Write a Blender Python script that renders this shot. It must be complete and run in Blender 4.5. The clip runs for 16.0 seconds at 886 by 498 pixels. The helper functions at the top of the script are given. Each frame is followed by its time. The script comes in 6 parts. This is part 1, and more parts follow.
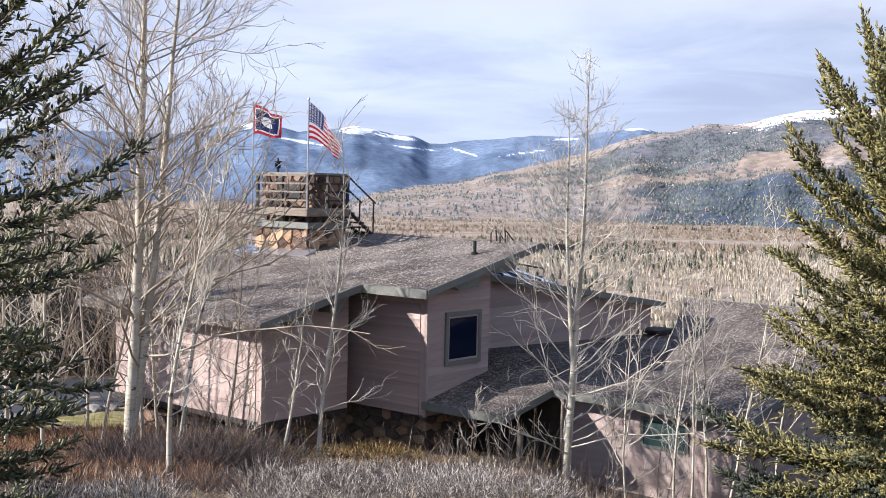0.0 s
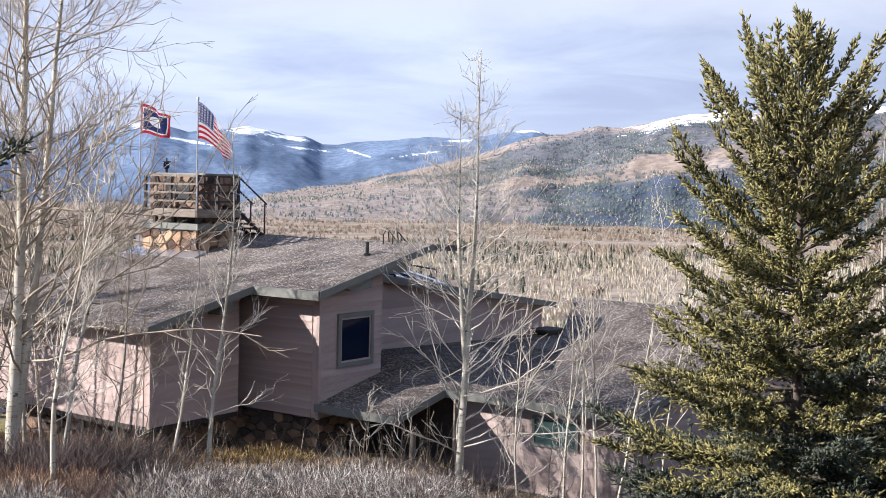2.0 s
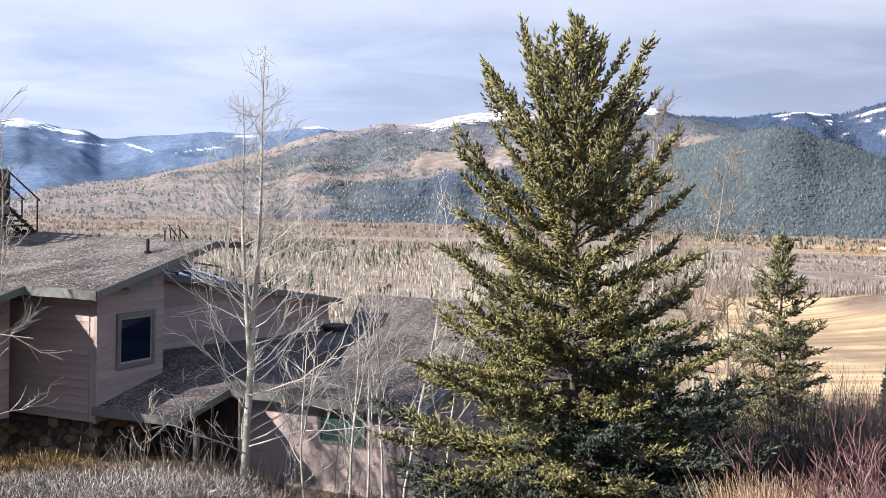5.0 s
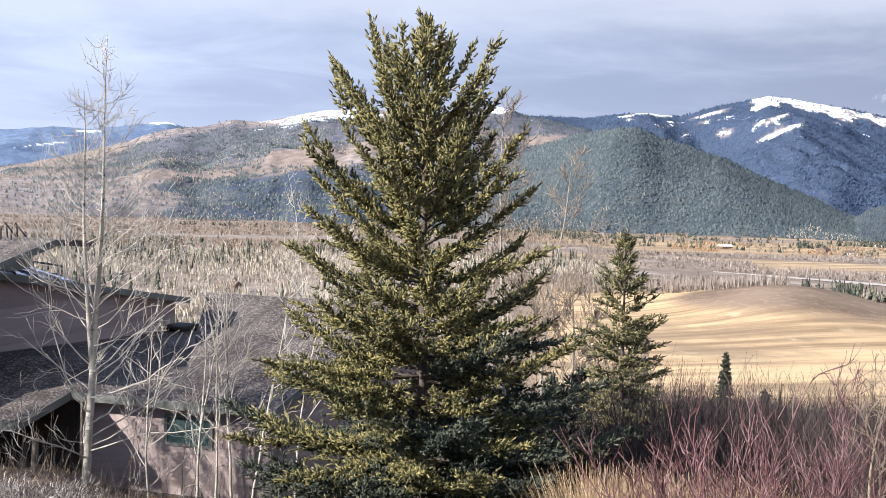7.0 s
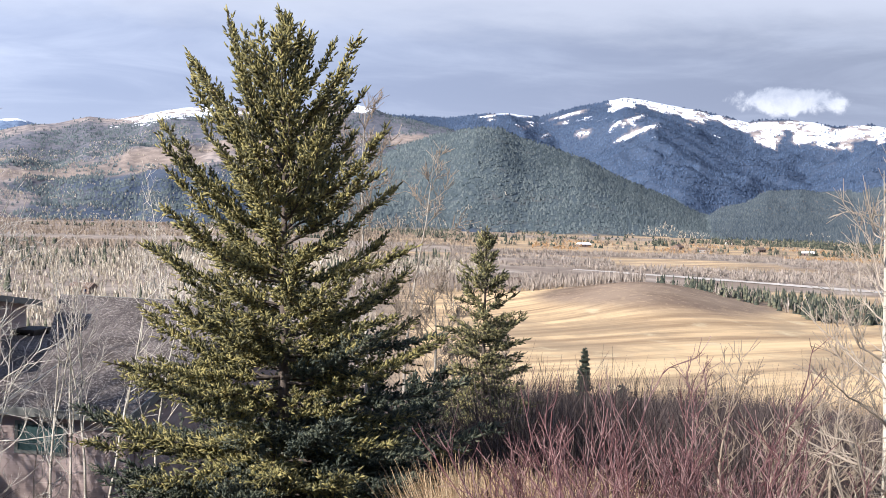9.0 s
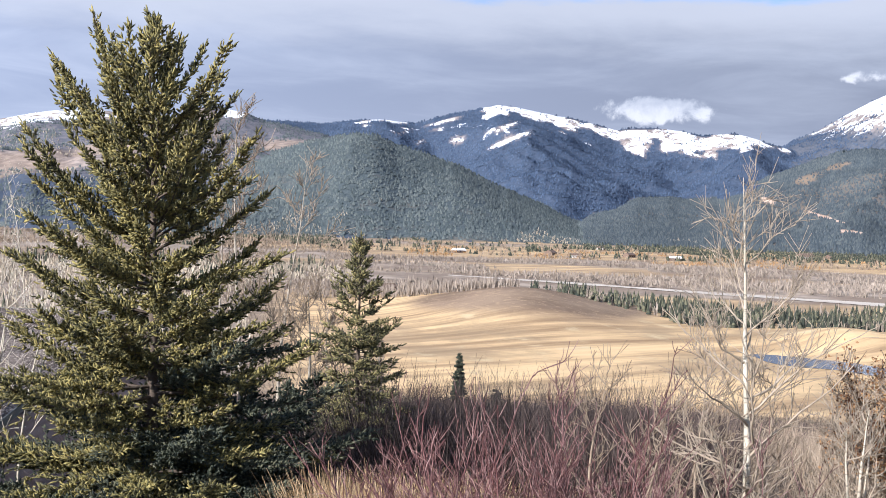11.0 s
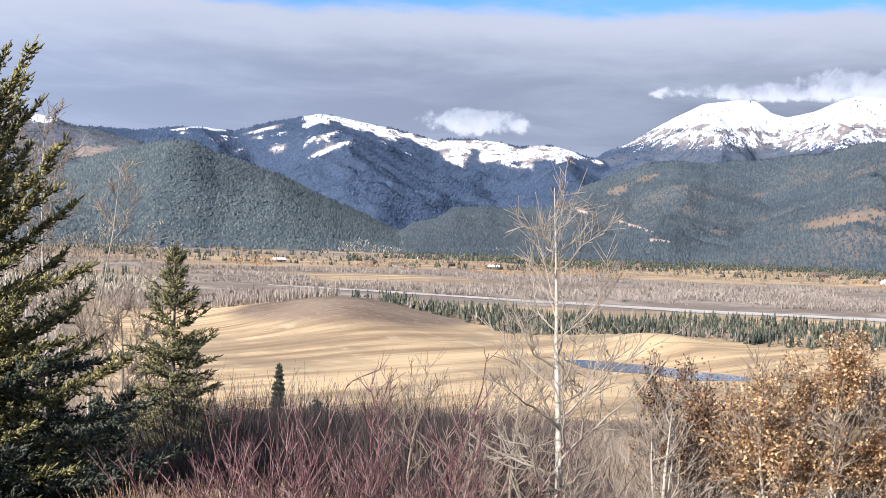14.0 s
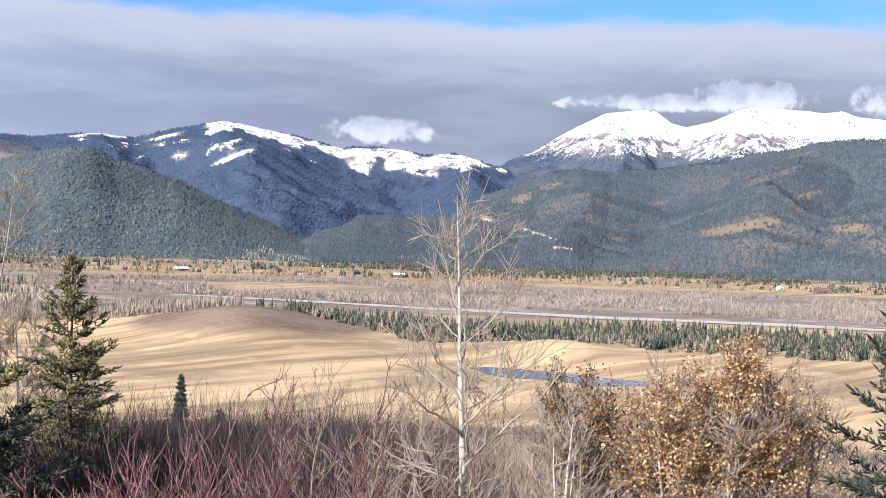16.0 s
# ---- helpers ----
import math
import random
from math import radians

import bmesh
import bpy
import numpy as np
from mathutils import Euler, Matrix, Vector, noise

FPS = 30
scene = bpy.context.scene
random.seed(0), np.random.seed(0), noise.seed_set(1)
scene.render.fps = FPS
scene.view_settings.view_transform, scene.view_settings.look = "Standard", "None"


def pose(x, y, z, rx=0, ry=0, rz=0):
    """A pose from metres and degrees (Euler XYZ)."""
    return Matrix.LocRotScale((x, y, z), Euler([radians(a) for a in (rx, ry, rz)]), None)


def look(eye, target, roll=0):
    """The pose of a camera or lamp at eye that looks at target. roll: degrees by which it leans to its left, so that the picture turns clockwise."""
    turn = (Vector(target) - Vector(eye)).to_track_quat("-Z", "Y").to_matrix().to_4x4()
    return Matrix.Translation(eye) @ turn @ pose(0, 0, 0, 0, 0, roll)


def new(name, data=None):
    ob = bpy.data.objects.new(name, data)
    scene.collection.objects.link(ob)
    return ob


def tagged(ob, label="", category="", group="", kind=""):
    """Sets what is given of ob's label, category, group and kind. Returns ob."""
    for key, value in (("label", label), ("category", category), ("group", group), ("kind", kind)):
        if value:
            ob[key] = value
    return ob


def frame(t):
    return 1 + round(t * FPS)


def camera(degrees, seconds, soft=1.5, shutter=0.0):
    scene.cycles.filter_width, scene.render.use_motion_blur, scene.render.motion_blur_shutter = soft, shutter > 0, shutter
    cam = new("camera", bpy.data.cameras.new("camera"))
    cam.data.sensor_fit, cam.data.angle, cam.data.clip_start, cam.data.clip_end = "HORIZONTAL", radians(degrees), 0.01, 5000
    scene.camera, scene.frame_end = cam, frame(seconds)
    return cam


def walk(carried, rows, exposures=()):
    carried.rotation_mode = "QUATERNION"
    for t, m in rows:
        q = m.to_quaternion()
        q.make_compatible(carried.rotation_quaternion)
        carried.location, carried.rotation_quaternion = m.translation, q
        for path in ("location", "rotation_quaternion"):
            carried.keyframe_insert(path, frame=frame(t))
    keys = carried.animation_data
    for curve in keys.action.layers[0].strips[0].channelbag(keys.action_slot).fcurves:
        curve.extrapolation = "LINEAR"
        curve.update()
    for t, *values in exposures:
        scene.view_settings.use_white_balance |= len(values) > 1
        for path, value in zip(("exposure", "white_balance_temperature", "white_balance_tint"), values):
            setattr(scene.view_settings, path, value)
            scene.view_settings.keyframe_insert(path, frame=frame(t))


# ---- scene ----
cam = camera(41.6, 16.0, soft=0.9)
# seconds, x, y, z, tilt, lean, turn: a slow pan to the right, the eye at the origin
ROWS = [
    (0, -0, 0, 0, 86.999, -1.298, 0.068),
    (0.5, 0.0062, -0.0001, 0, 87.003, -1.351, -1.082),
    (1, 0.0133, -0.0003, 0, 87.066, -1.303, -2.383),
    (1.5, 0.0207, -0.0007, 0, 87.107, -1.417, -3.753),
    (2, 0.0283, -0.0013, 0, 87.18, -1.41, -5.16),
    (2.5, 0.0362, -0.0021, 0, 87.252, -1.61, -6.626),
    (3, 0.0443, -0.0032, 0, 87.299, -1.489, -8.155),
    (3.5, 0.0532, -0.0046, 0, 87.313, -1.49, -9.804),
    (4, 0.0627, -0.0064, 0, 87.289, -1.486, -11.605),
    (6.5, 0.1127, -0.0212, 0, 87.368, -1.832, -21.233),
    (7, 0.1207, -0.0244, 0, 87.39, -1.808, -22.824),
    (7.5, 0.1286, -0.0279, 0, 87.416, -1.771, -24.424),
    (8, 0.1367, -0.0318, 0, 87.431, -1.776, -26.086),
    (8.5, 0.145, -0.036, 0, 87.484, -1.779, -27.812),
    (9, 0.1532, -0.0405, 0, 87.557, -1.799, -29.538),
    (11.5, 0.1873, -0.063, 0, 88.16, -1.798, -37.116),
    (12, 0.1937, -0.068, 0, 88.247, -1.741, -38.613),
    (12.5, 0.2, -0.0732, 0, 88.34, -1.853, -40.126),
    (13, 0.2062, -0.0785, 0, 88.448, -1.892, -41.642),
    (13.5, 0.2118, -0.0837, 0, 88.609, -1.917, -43.057),
    (14, 0.2172, -0.0888, 0, 88.792, -1.956, -44.43),
    (14.5, 0.2221, -0.0937, 0, 88.974, -1.967, -45.715),
    (15, 0.2264, -0.0982, 0, 89.121, -1.958, -46.874),
    (15.5, 0.2305, -0.1027, 0, 89.241, -1.93, -48.012),
    (16, 0.2343, -0.107, 0, 89.34, -1.85, -49.08),
]
walk(cam, [(t, pose(x, y, z, rx, ry, rz)) for t, x, y, z, rx, ry, rz in ROWS], [(0, 1.13, 5970, 14), (6, 1.08, 5930, 14), (11.5, 0.92, 5870, 14), (16, 0.87, 5850, 14)])

# ---- world, sun ----
SUN_AZ, SUN_EL = -99.0, 26.0
world = bpy.data.worlds.new("sky")
scene.world = world
world.use_nodes = True


class Nodes:
    """Short hand for building node trees."""

    def __init__(self, tree):
        self.t = tree
        tree.nodes.clear()

    def add(self, kind, values=None, **props):
        n = self.t.nodes.new(kind)
        for k, v in props.items():
            setattr(n, k, v)
        for k, v in (values or {}).items():
            if isinstance(v, bpy.types.NodeSocket):
                self.t.links.new(v, n.inputs[k])
            else:
                n.inputs[k].default_value = v
        return n

    def math(self, op, a, b=0.0, c=0.0, clamp=False):
        n = self.add("ShaderNodeMath", {0: a, 1: b, 2: c}, operation=op)
        n.use_clamp = clamp
        return n.outputs[0]

    def step(self, v, lo, hi, a=0.0, b=1.0):
        n = self.add("ShaderNodeMapRange", {0: v, 1: lo, 2: hi, 3: a, 4: b}, interpolation_type="SMOOTHSTEP")
        return n.outputs[0]

    def noise(self, vec, scale, detail=4.0, rough=0.55, distort=0.0):
        n = self.add("ShaderNodeTexNoise", {"Scale": scale, "Detail": detail, "Roughness": rough, "Distortion": distort})
        if vec is not None:
            self.t.links.new(vec, n.inputs["Vector"])
        return n.outputs["Fac"]

    def mix(self, fac, a, b, blend="MIX"):
        n = self.add("ShaderNodeMix", {0: fac}, data_type="RGBA", blend_type=blend)
        for i, v in ((6, a), (7, b)):
            if isinstance(v, bpy.types.NodeSocket):
                self.t.links.new(v, n.inputs[i])
            else:
                n.inputs[i].default_value = (*v, 1.0)[:4]
        return n.outputs[2]

    def out(self, shader, kind="ShaderNodeOutputMaterial"):
        self.t.links.new(shader, self.add(kind).inputs[0])


def make_sky():
    n = Nodes(world.node_tree)
    way = n.add("ShaderNodeTexCoord").outputs["Generated"]
    sep = n.add("ShaderNodeSeparateXYZ", {0: way})
    x, y, z = sep.outputs
    sky = n.add("ShaderNodeTexSky", sky_type="NISHITA", sun_disc=False, sun_elevation=radians(SUN_EL), sun_rotation=radians(SUN_AZ), altitude=1900.0).outputs[0]
    blue = n.mix(1.0, sky, (0.085, 0.125, 0.165), "MULTIPLY")
    # cloud deck, laid flat overhead, so that it draws out into streaks toward the horizon
    zz = n.math("ADD", n.math("MAXIMUM", z, 0.0), 0.085)
    flat = n.add("ShaderNodeCombineXYZ", {0: n.math("DIVIDE", x, zz), 1: n.math("DIVIDE", y, zz), 2: 0.0}).outputs[0]
    big = n.noise(flat, 0.32, 5.0, 0.5, 0.3)
    fine = n.noise(flat, 1.1, 7.0, 0.58, 0.6)
    light = n.math("ADD", n.math("MULTIPLY", big, 0.62), n.math("MULTIPLY", fine, 0.38))
    soft = n.step(light, 0.38, 0.62)
    # brighter toward the sun's side
    sunward = n.step(n.add("ShaderNodeVectorMath", {0: way, 1: (-0.92, 0.38, 0.0)}, operation="DOT_PRODUCT").outputs["Value"], -0.75, 0.45)
    cloud = n.mix(soft, n.mix(sunward, (0.30, 0.33, 0.40), (0.46, 0.53, 0.69)), n.mix(sunward, (0.50, 0.54, 0.62), (0.71, 0.775, 0.905)))
    # the far edge of the deck: lit rim, open blue beyond
    wob = n.math("MULTIPLY", n.math("SUBTRACT", n.noise(flat, 1.6, 6.0, 0.6), 0.5), 0.05)
    height = n.math("ADD", z, wob)
    rim = n.step(height, 0.125, 0.17)
    cloud = n.mix(n.math("MULTIPLY", rim, 0.8), cloud, (0.68, 0.71, 0.77))
    low = n.step(z, 0.10, 0.03)
    cloud = n.mix(n.math("MULTIPLY", low, 0.6), cloud, n.mix(sunward, (0.42, 0.47, 0.57), (0.6, 0.665, 0.785)))
    gap = n.math("MULTIPLY", n.step(height, 0.172, 0.19), n.step(n.noise(flat, 0.45, 4.0, 0.5), 0.62, 0.45))
    col = n.mix(gap, cloud, blue)
    # small cumulus caps over the peaks
    for az, el, w, h in ((46.0, 5.05, 3.0, 0.75), (60.4, 6.72, 6.3, 0.5), (63.6, 7.0, 3.3, 0.85), (71.0, 6.8, 3.2, 1.0)):
        a, e = radians(az), radians(el)
        mid = Vector((math.sin(a) * math.cos(e), math.cos(a) * math.cos(e), math.sin(e)))
        side = Vector((math.cos(a), -math.sin(a), 0))
        up = side.cross(mid) * -1
        puff = n.noise(way, 62.0, 8.0, 0.6, 0.3)
        dx = n.math("DIVIDE", n.add("ShaderNodeVectorMath", {0: way, 1: side}, operation="DOT_PRODUCT").outputs["Value"], math.radians(w))
        dy = n.math("DIVIDE", n.math("SUBTRACT", n.add("ShaderNodeVectorMath", {0: way, 1: up}, operation="DOT_PRODUCT").outputs["Value"], 0.0), math.radians(h))
        front = n.math("GREATER_THAN", n.add("ShaderNodeVectorMath", {0: way, 1: mid}, operation="DOT_PRODUCT").outputs["Value"], 0.5)
        d2 = n.math("ADD", n.math("MULTIPLY", dx, dx), n.math("MULTIPLY", dy, dy))
        d2 = n.math("ADD", d2, n.math("MULTIPLY", n.math("SUBTRACT", puff, 0.5), 2.6))
        m = n.math("MULTIPLY", n.step(d2, 0.9, 0.3), front)
        tone = n.mix(n.step(n.math("ADD", dy, n.math("MULTIPLY", n.math("SUBTRACT", puff, 0.5), -3.0)), -0.7, 0.7), (0.62, 0.66, 0.74), (0.95, 0.96, 0.98))
        col = n.mix(n.math("MULTIPLY", m, 0.92), col, tone)
    n.out(n.add("ShaderNodeBackground", {0: col, 1: 0.55}).outputs[0], "ShaderNodeOutputWorld")


make_sky()
sun = new("sun", bpy.data.lights.new("sun", "SUN"))
sun.data.energy, sun.data.angle, sun.data.color = 5.0, radians(0.6), (1.0, 0.93, 0.83)
_a, _e = radians(SUN_AZ), radians(SUN_EL)
sun.matrix_world = look((60 * math.sin(_a), 60 * math.cos(_a), 60 * math.tan(_e)), (0, 0, 0))

# ---- materials ----


def material(name, colors, scale=3.0, rough=0.85, bump=0.3, bump_scale=30.0, metal=0.0, island=0.0, obj=0.0, detail=6.0, stretch=(1, 1, 1), spec=0.3, translucent=0.0):
    """colors: dark, mid, light; noise at two scales, relief, and a change from piece to piece."""
    m = bpy.data.materials.new(name)
    m.use_nodes = True
    n = Nodes(m.node_tree)
    co = n.add("ShaderNodeTexCoord").outputs["Object"]
    co = n.add("ShaderNodeMapping", {0: co, 3: stretch}).outputs[0]
    a = n.noise(co, scale, detail, 0.6)
    b = n.noise(co, scale * 7.3, 4.0, 0.6)
    f = n.math("ADD", n.math("MULTIPLY", a, 0.65), n.math("MULTIPLY", b, 0.35))
    if island:
        r = n.add("ShaderNodeNewGeometry").outputs["Random Per Island"]
        f = n.math("ADD", f, n.math("MULTIPLY", n.math("SUBTRACT", r, 0.5), island))
    if obj:
        r = n.add("ShaderNodeObjectInfo").outputs["Random"]
        f = n.math("ADD", f, n.math("MULTIPLY", n.math("SUBTRACT", r, 0.5), obj))
    c = n.mix(n.step(f, 0.28, 0.52), colors[0], colors[1])
    c = n.mix(n.step(f, 0.5, 0.74), c, colors[2])
    b = n.add("ShaderNodeBump", {"Height": n.noise(co, bump_scale, 5.0, 0.65), "Strength": bump, "Distance": 0.02}).outputs[0]
    p = n.add("ShaderNodeBsdfPrincipled", {"Base Color": c, "Roughness": rough, "Metallic": metal, "Normal": b, "Specular IOR Level": spec})
    s = p.outputs[0]
    if translucent:
        tr = n.add("ShaderNodeBsdfTranslucent", {0: c}).outputs[0]
        s = n.add("ShaderNodeMixShader", {0: translucent, 1: s, 2: tr}).outputs[0]
    n.out(s)
    return m


M_SIDING = material("siding_paint", ((0.325, 0.24, 0.208), (0.40, 0.305, 0.266), (0.46, 0.36, 0.318)), 1.6, 0.7, 0.25, 60, obj=0.25)
M_TRIM = material("trim_paint", ((0.13, 0.13, 0.112), (0.17, 0.17, 0.146), (0.22, 0.215, 0.185)), 2.0, 0.6, 0.2, 50)


def gravel_material(name, dark, mid, light, litter):
    """Loose roof gravel: pebbles of mixed tone, patches of dirt, scattered leaves, painted streaks of shade."""
    m = bpy.data.materials.new(name)
    m.use_nodes = True
    n = Nodes(m.node_tree)
    co = n.add("ShaderNodeTexCoord").outputs["Object"]
    patch = n.noise(co, 0.9, 6.0, 0.62)
    c = n.mix(n.step(patch, 0.36, 0.62), dark, mid)
    cell = n.add("ShaderNodeTexVoronoi", {"Vector": co, "Scale": 27.0}).outputs["Color"]
    tone = n.add("ShaderNodeSeparateColor", {0: cell}).outputs[0]
    c = n.mix(n.math("MULTIPLY", n.step(tone, 0.62, 0.95), 0.8), c, light)
    c = n.mix(n.math("MULTIPLY", n.step(tone, 0.36, 0.08), 0.75), c, dark)
    # streaks of shade along the slope, painted as darker gravel
    shade_streak = n.noise(n.add("ShaderNodeMapping", {0: co, 3: (0.35, 2.6, 1)}).outputs[0], 1.0, 6.0, 0.65)
    c = n.mix(n.math("MULTIPLY", n.step(shade_streak, 0.5, 0.68), 0.55), c, dark)
    fall = n.noise(co, 9.0, 3.0, 0.7)
    c = n.mix(n.math("MULTIPLY", n.step(fall, 0.58, 0.66), litter), c, (0.05, 0.036, 0.028))
    h = n.math("ADD", n.noise(co, 14.0, 5.0, 0.7), n.math("MULTIPLY", tone, 0.5))
    b = n.add("ShaderNodeBump", {"Height": h, "Strength": 1.0, "Distance": 0.035}).outputs[0]
    n.out(n.add("ShaderNodeBsdfPrincipled", {"Base Color": c, "Roughness": 0.95, "Normal": b, "Specular IOR Level": 0.2}).outputs[0])
    return m


M_GRAVEL = gravel_material("roof_gravel", (0.10, 0.08, 0.067), (0.215, 0.182, 0.156), (0.44, 0.39, 0.34), 0.5)
# more fallen leaves, and the twigs' shade put in as a darker tone
M_SHADED_LITTER = gravel_material("shaded_littered_gravel", (0.07, 0.056, 0.048), (0.175, 0.145, 0.125), (0.38, 0.33, 0.285), 0.8)
M_STONE = material("field_stone", ((0.10, 0.06, 0.042), (0.31, 0.185, 0.105), (0.46, 0.31, 0.19)), 3.0, 0.85, 0.6, 25, obj=0.75)
M_DARKSTONE = material("dark_field_stone", ((0.07, 0.05, 0.04), (0.15, 0.10, 0.072), (0.29, 0.18, 0.11)), 3.0, 0.85, 0.6, 25, obj=0.6)
M_REDSTONE = material("brown_field_stone", ((0.04, 0.026, 0.02), (0.115, 0.072, 0.05), (0.24, 0.16, 0.11)), 3.0, 0.85, 0.6, 25, obj=0.7)
M_MORTAR = material("mortar", ((0.07, 0.06, 0.05), (0.13, 0.11, 0.092), (0.19, 0.165, 0.14)), 6.0, 0.95, 0.5)
M_WOOD = material("weathered_wood", ((0.10, 0.08, 0.06), (0.20, 0.165, 0.13), (0.30, 0.25, 0.20)), 3.0, 0.85, 0.4, 40, stretch=(1, 1, 6))
M_DARKWOOD = material("dark_wood", ((0.025, 0.02, 0.018), (0.045, 0.036, 0.03), (0.07, 0.055, 0.045)), 4.0, 0.7, 0.3)
M_METAL = material("galvanised", ((0.35, 0.36, 0.38), (0.5, 0.5, 0.52), (0.62, 0.62, 0.64)), 5.0, 0.35, 0.1, metal=0.8)
M_BLACK = material("black_iron", ((0.012, 0.012, 0.013), (0.02, 0.02, 0.02), (0.03, 0.03, 0.03)), 6.0, 0.45, 0.1)


def bark_material():
    """White aspen bark: cream with dark eyes and short level scars, darker in the lowest metre of old wood."""
    m = bpy.data.materials.new("aspen_bark")
    m.use_nodes = True
    n = Nodes(m.node_tree)
    co = n.add("ShaderNodeTexCoord").outputs["Object"]
    tint = n.noise(co, 1.5, 6.0, 0.6)
    c = n.mix(n.step(tint, 0.35, 0.65), (0.36, 0.315, 0.24), (0.58, 0.53, 0.43))
    lines = n.noise(n.add("ShaderNodeMapping", {0: co, 3: (5, 5, 26)}).outputs[0], 1.0, 5.0, 0.65)
    c = n.mix(n.math("MULTIPLY", n.step(lines, 0.56, 0.68), 0.85), c, (0.10, 0.085, 0.07))
    eyes = n.noise(n.add("ShaderNodeMapping", {0: co, 3: (4, 4, 5)}).outputs[0], 1.3, 3.0, 0.5)
    c = n.mix(n.math("MULTIPLY", n.step(eyes, 0.62, 0.70), 0.9), c, (0.07, 0.06, 0.05))
    b = n.add("ShaderNodeBump", {"Height": lines, "Strength": 0.4, "Distance": 0.01}).outputs[0]
    n.out(n.add("ShaderNodeBsdfPrincipled", {"Base Color": c, "Roughness": 0.8, "Normal": b, "Specular IOR Level": 0.2}).outputs[0])
    return m


M_ASPEN = bark_material()
M_TANBARK = material("tan_aspen_bark", ((0.17, 0.14, 0.11), (0.36, 0.32, 0.255), (0.52, 0.47, 0.385)), 2.5, 0.85, 0.4, stretch=(1, 1, 3))
M_TWIG = material("aspen_twig", ((0.38, 0.33, 0.265), (0.58, 0.52, 0.43), (0.74, 0.68, 0.58)), 1.2, 0.85, 0.1)
M_TWIG3 = material("tan_twig", ((0.19, 0.15, 0.11), (0.34, 0.28, 0.21), (0.5, 0.42, 0.325)), 1.2, 0.85, 0.1, island=0.15)
M_TWIG2 = material("grey_twig", ((0.14, 0.105, 0.075), (0.28, 0.22, 0.16), (0.43, 0.35, 0.26)), 1.2, 0.85, 0.1, island=0.2)
M_SPRUCE = material("spruce_needles", ((0.07, 0.068, 0.035), (0.195, 0.178, 0.068), (0.40, 0.34, 0.125)), 1.1, 0.6, 0.0, island=0.55, translucent=0.25)
M_SPRUCE2 = material("blue_spruce_needles", ((0.02, 0.028, 0.02), (0.045, 0.056, 0.038), (0.105, 0.112, 0.075)), 1.1, 0.55, 0.0, island=0.45, translucent=0.15)
M_SPRUCE3 = material("green_spruce_needles", ((0.045, 0.056, 0.034), (0.115, 0.125, 0.066), (0.25, 0.245, 0.12)), 1.1, 0.55, 0.0, island=0.55, translucent=0.25)
M_SPRUCE4 = material("olive_spruce_needles", ((0.058, 0.058, 0.032), (0.16, 0.15, 0.068), (0.34, 0.295, 0.13)), 1.1, 0.6, 0.0, island=0.55, translucent=0.2)
# copy for lower limbs, the crown's shade put into the needle colour
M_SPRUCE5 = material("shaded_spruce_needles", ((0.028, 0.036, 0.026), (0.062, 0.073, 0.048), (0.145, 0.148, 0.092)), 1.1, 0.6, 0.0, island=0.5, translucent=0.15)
M_SPRBARK = material("spruce_bark", ((0.04, 0.032, 0.025), (0.09, 0.07, 0.055), (0.15, 0.12, 0.095)), 5.0, 0.9, 0.5)
M_RED = material("red_dogwood", ((0.06, 0.026, 0.025), (0.135, 0.06, 0.057), (0.31, 0.195, 0.175)), 2.0, 0.6, 0.1, island=0.4)
M_LEAF = material("dry_leaf", ((0.22, 0.115, 0.05), (0.56, 0.34, 0.165), (0.82, 0.60, 0.33)), 1.5, 0.6, 0.0, island=0.6, translucent=0.45)
M_SAGE = material("sagebrush", ((0.075, 0.062, 0.053), (0.2, 0.175, 0.152), (0.5, 0.455, 0.4)), 1.0, 0.9, 0.0, island=0.8)
M_GRASS = material("dry_grass", ((0.19, 0.12, 0.06), (0.38, 0.265, 0.145), (0.58, 0.45, 0.28)), 0.6, 0.85, 0.0, island=0.5, translucent=0.2)
M_YELLOW = material("yellowed_leaf", ((0.10, 0.055, 0.02), (0.27, 0.17, 0.06), (0.46, 0.33, 0.13)), 0.8, 0.7, 0.0, island=0.7, translucent=0.25)
M_RUSTGRASS = material("rust_grass", ((0.09, 0.045, 0.024), (0.22, 0.115, 0.058), (0.38, 0.23, 0.12)), 0.8, 0.85, 0.0, island=0.5)
M_PALEWOOD = material("bare_cottonwood", ((0.25, 0.21, 0.155), (0.40, 0.345, 0.26), (0.55, 0.485, 0.375)), 0.01, 0.9, 0.0, island=0.4)
M_PINKWOOD = material("pinkish_cottonwood", ((0.19, 0.155, 0.125), (0.275, 0.228, 0.185), (0.37, 0.315, 0.26)), 0.01, 0.9, 0.0, island=0.35)
# these two firs have haze and cloud shade mixed into their needle colours
M_DEEPFIR = material("hazy_shaded_fir", ((0.03, 0.05, 0.09), (0.046, 0.072, 0.122), (0.066, 0.096, 0.15)), 0.005, 0.9, 0.0, island=0.5)
M_MIDFIR = material("cloud_shaded_conifer", ((0.045, 0.06, 0.072), (0.067, 0.085, 0.096), (0.1, 0.117, 0.118)), 0.005, 0.9, 0.0, island=0.5)
M_FIR = material("green_conifer", ((0.03, 0.036, 0.027), (0.06, 0.066, 0.045), (0.13, 0.125, 0.078)), 0.02, 0.9, 0.0, island=0.6)
M_WILLOW = material("orange_willow", ((0.22, 0.12, 0.05), (0.36, 0.22, 0.10), (0.48, 0.32, 0.17)), 0.02, 0.9, 0.0, island=0.5)
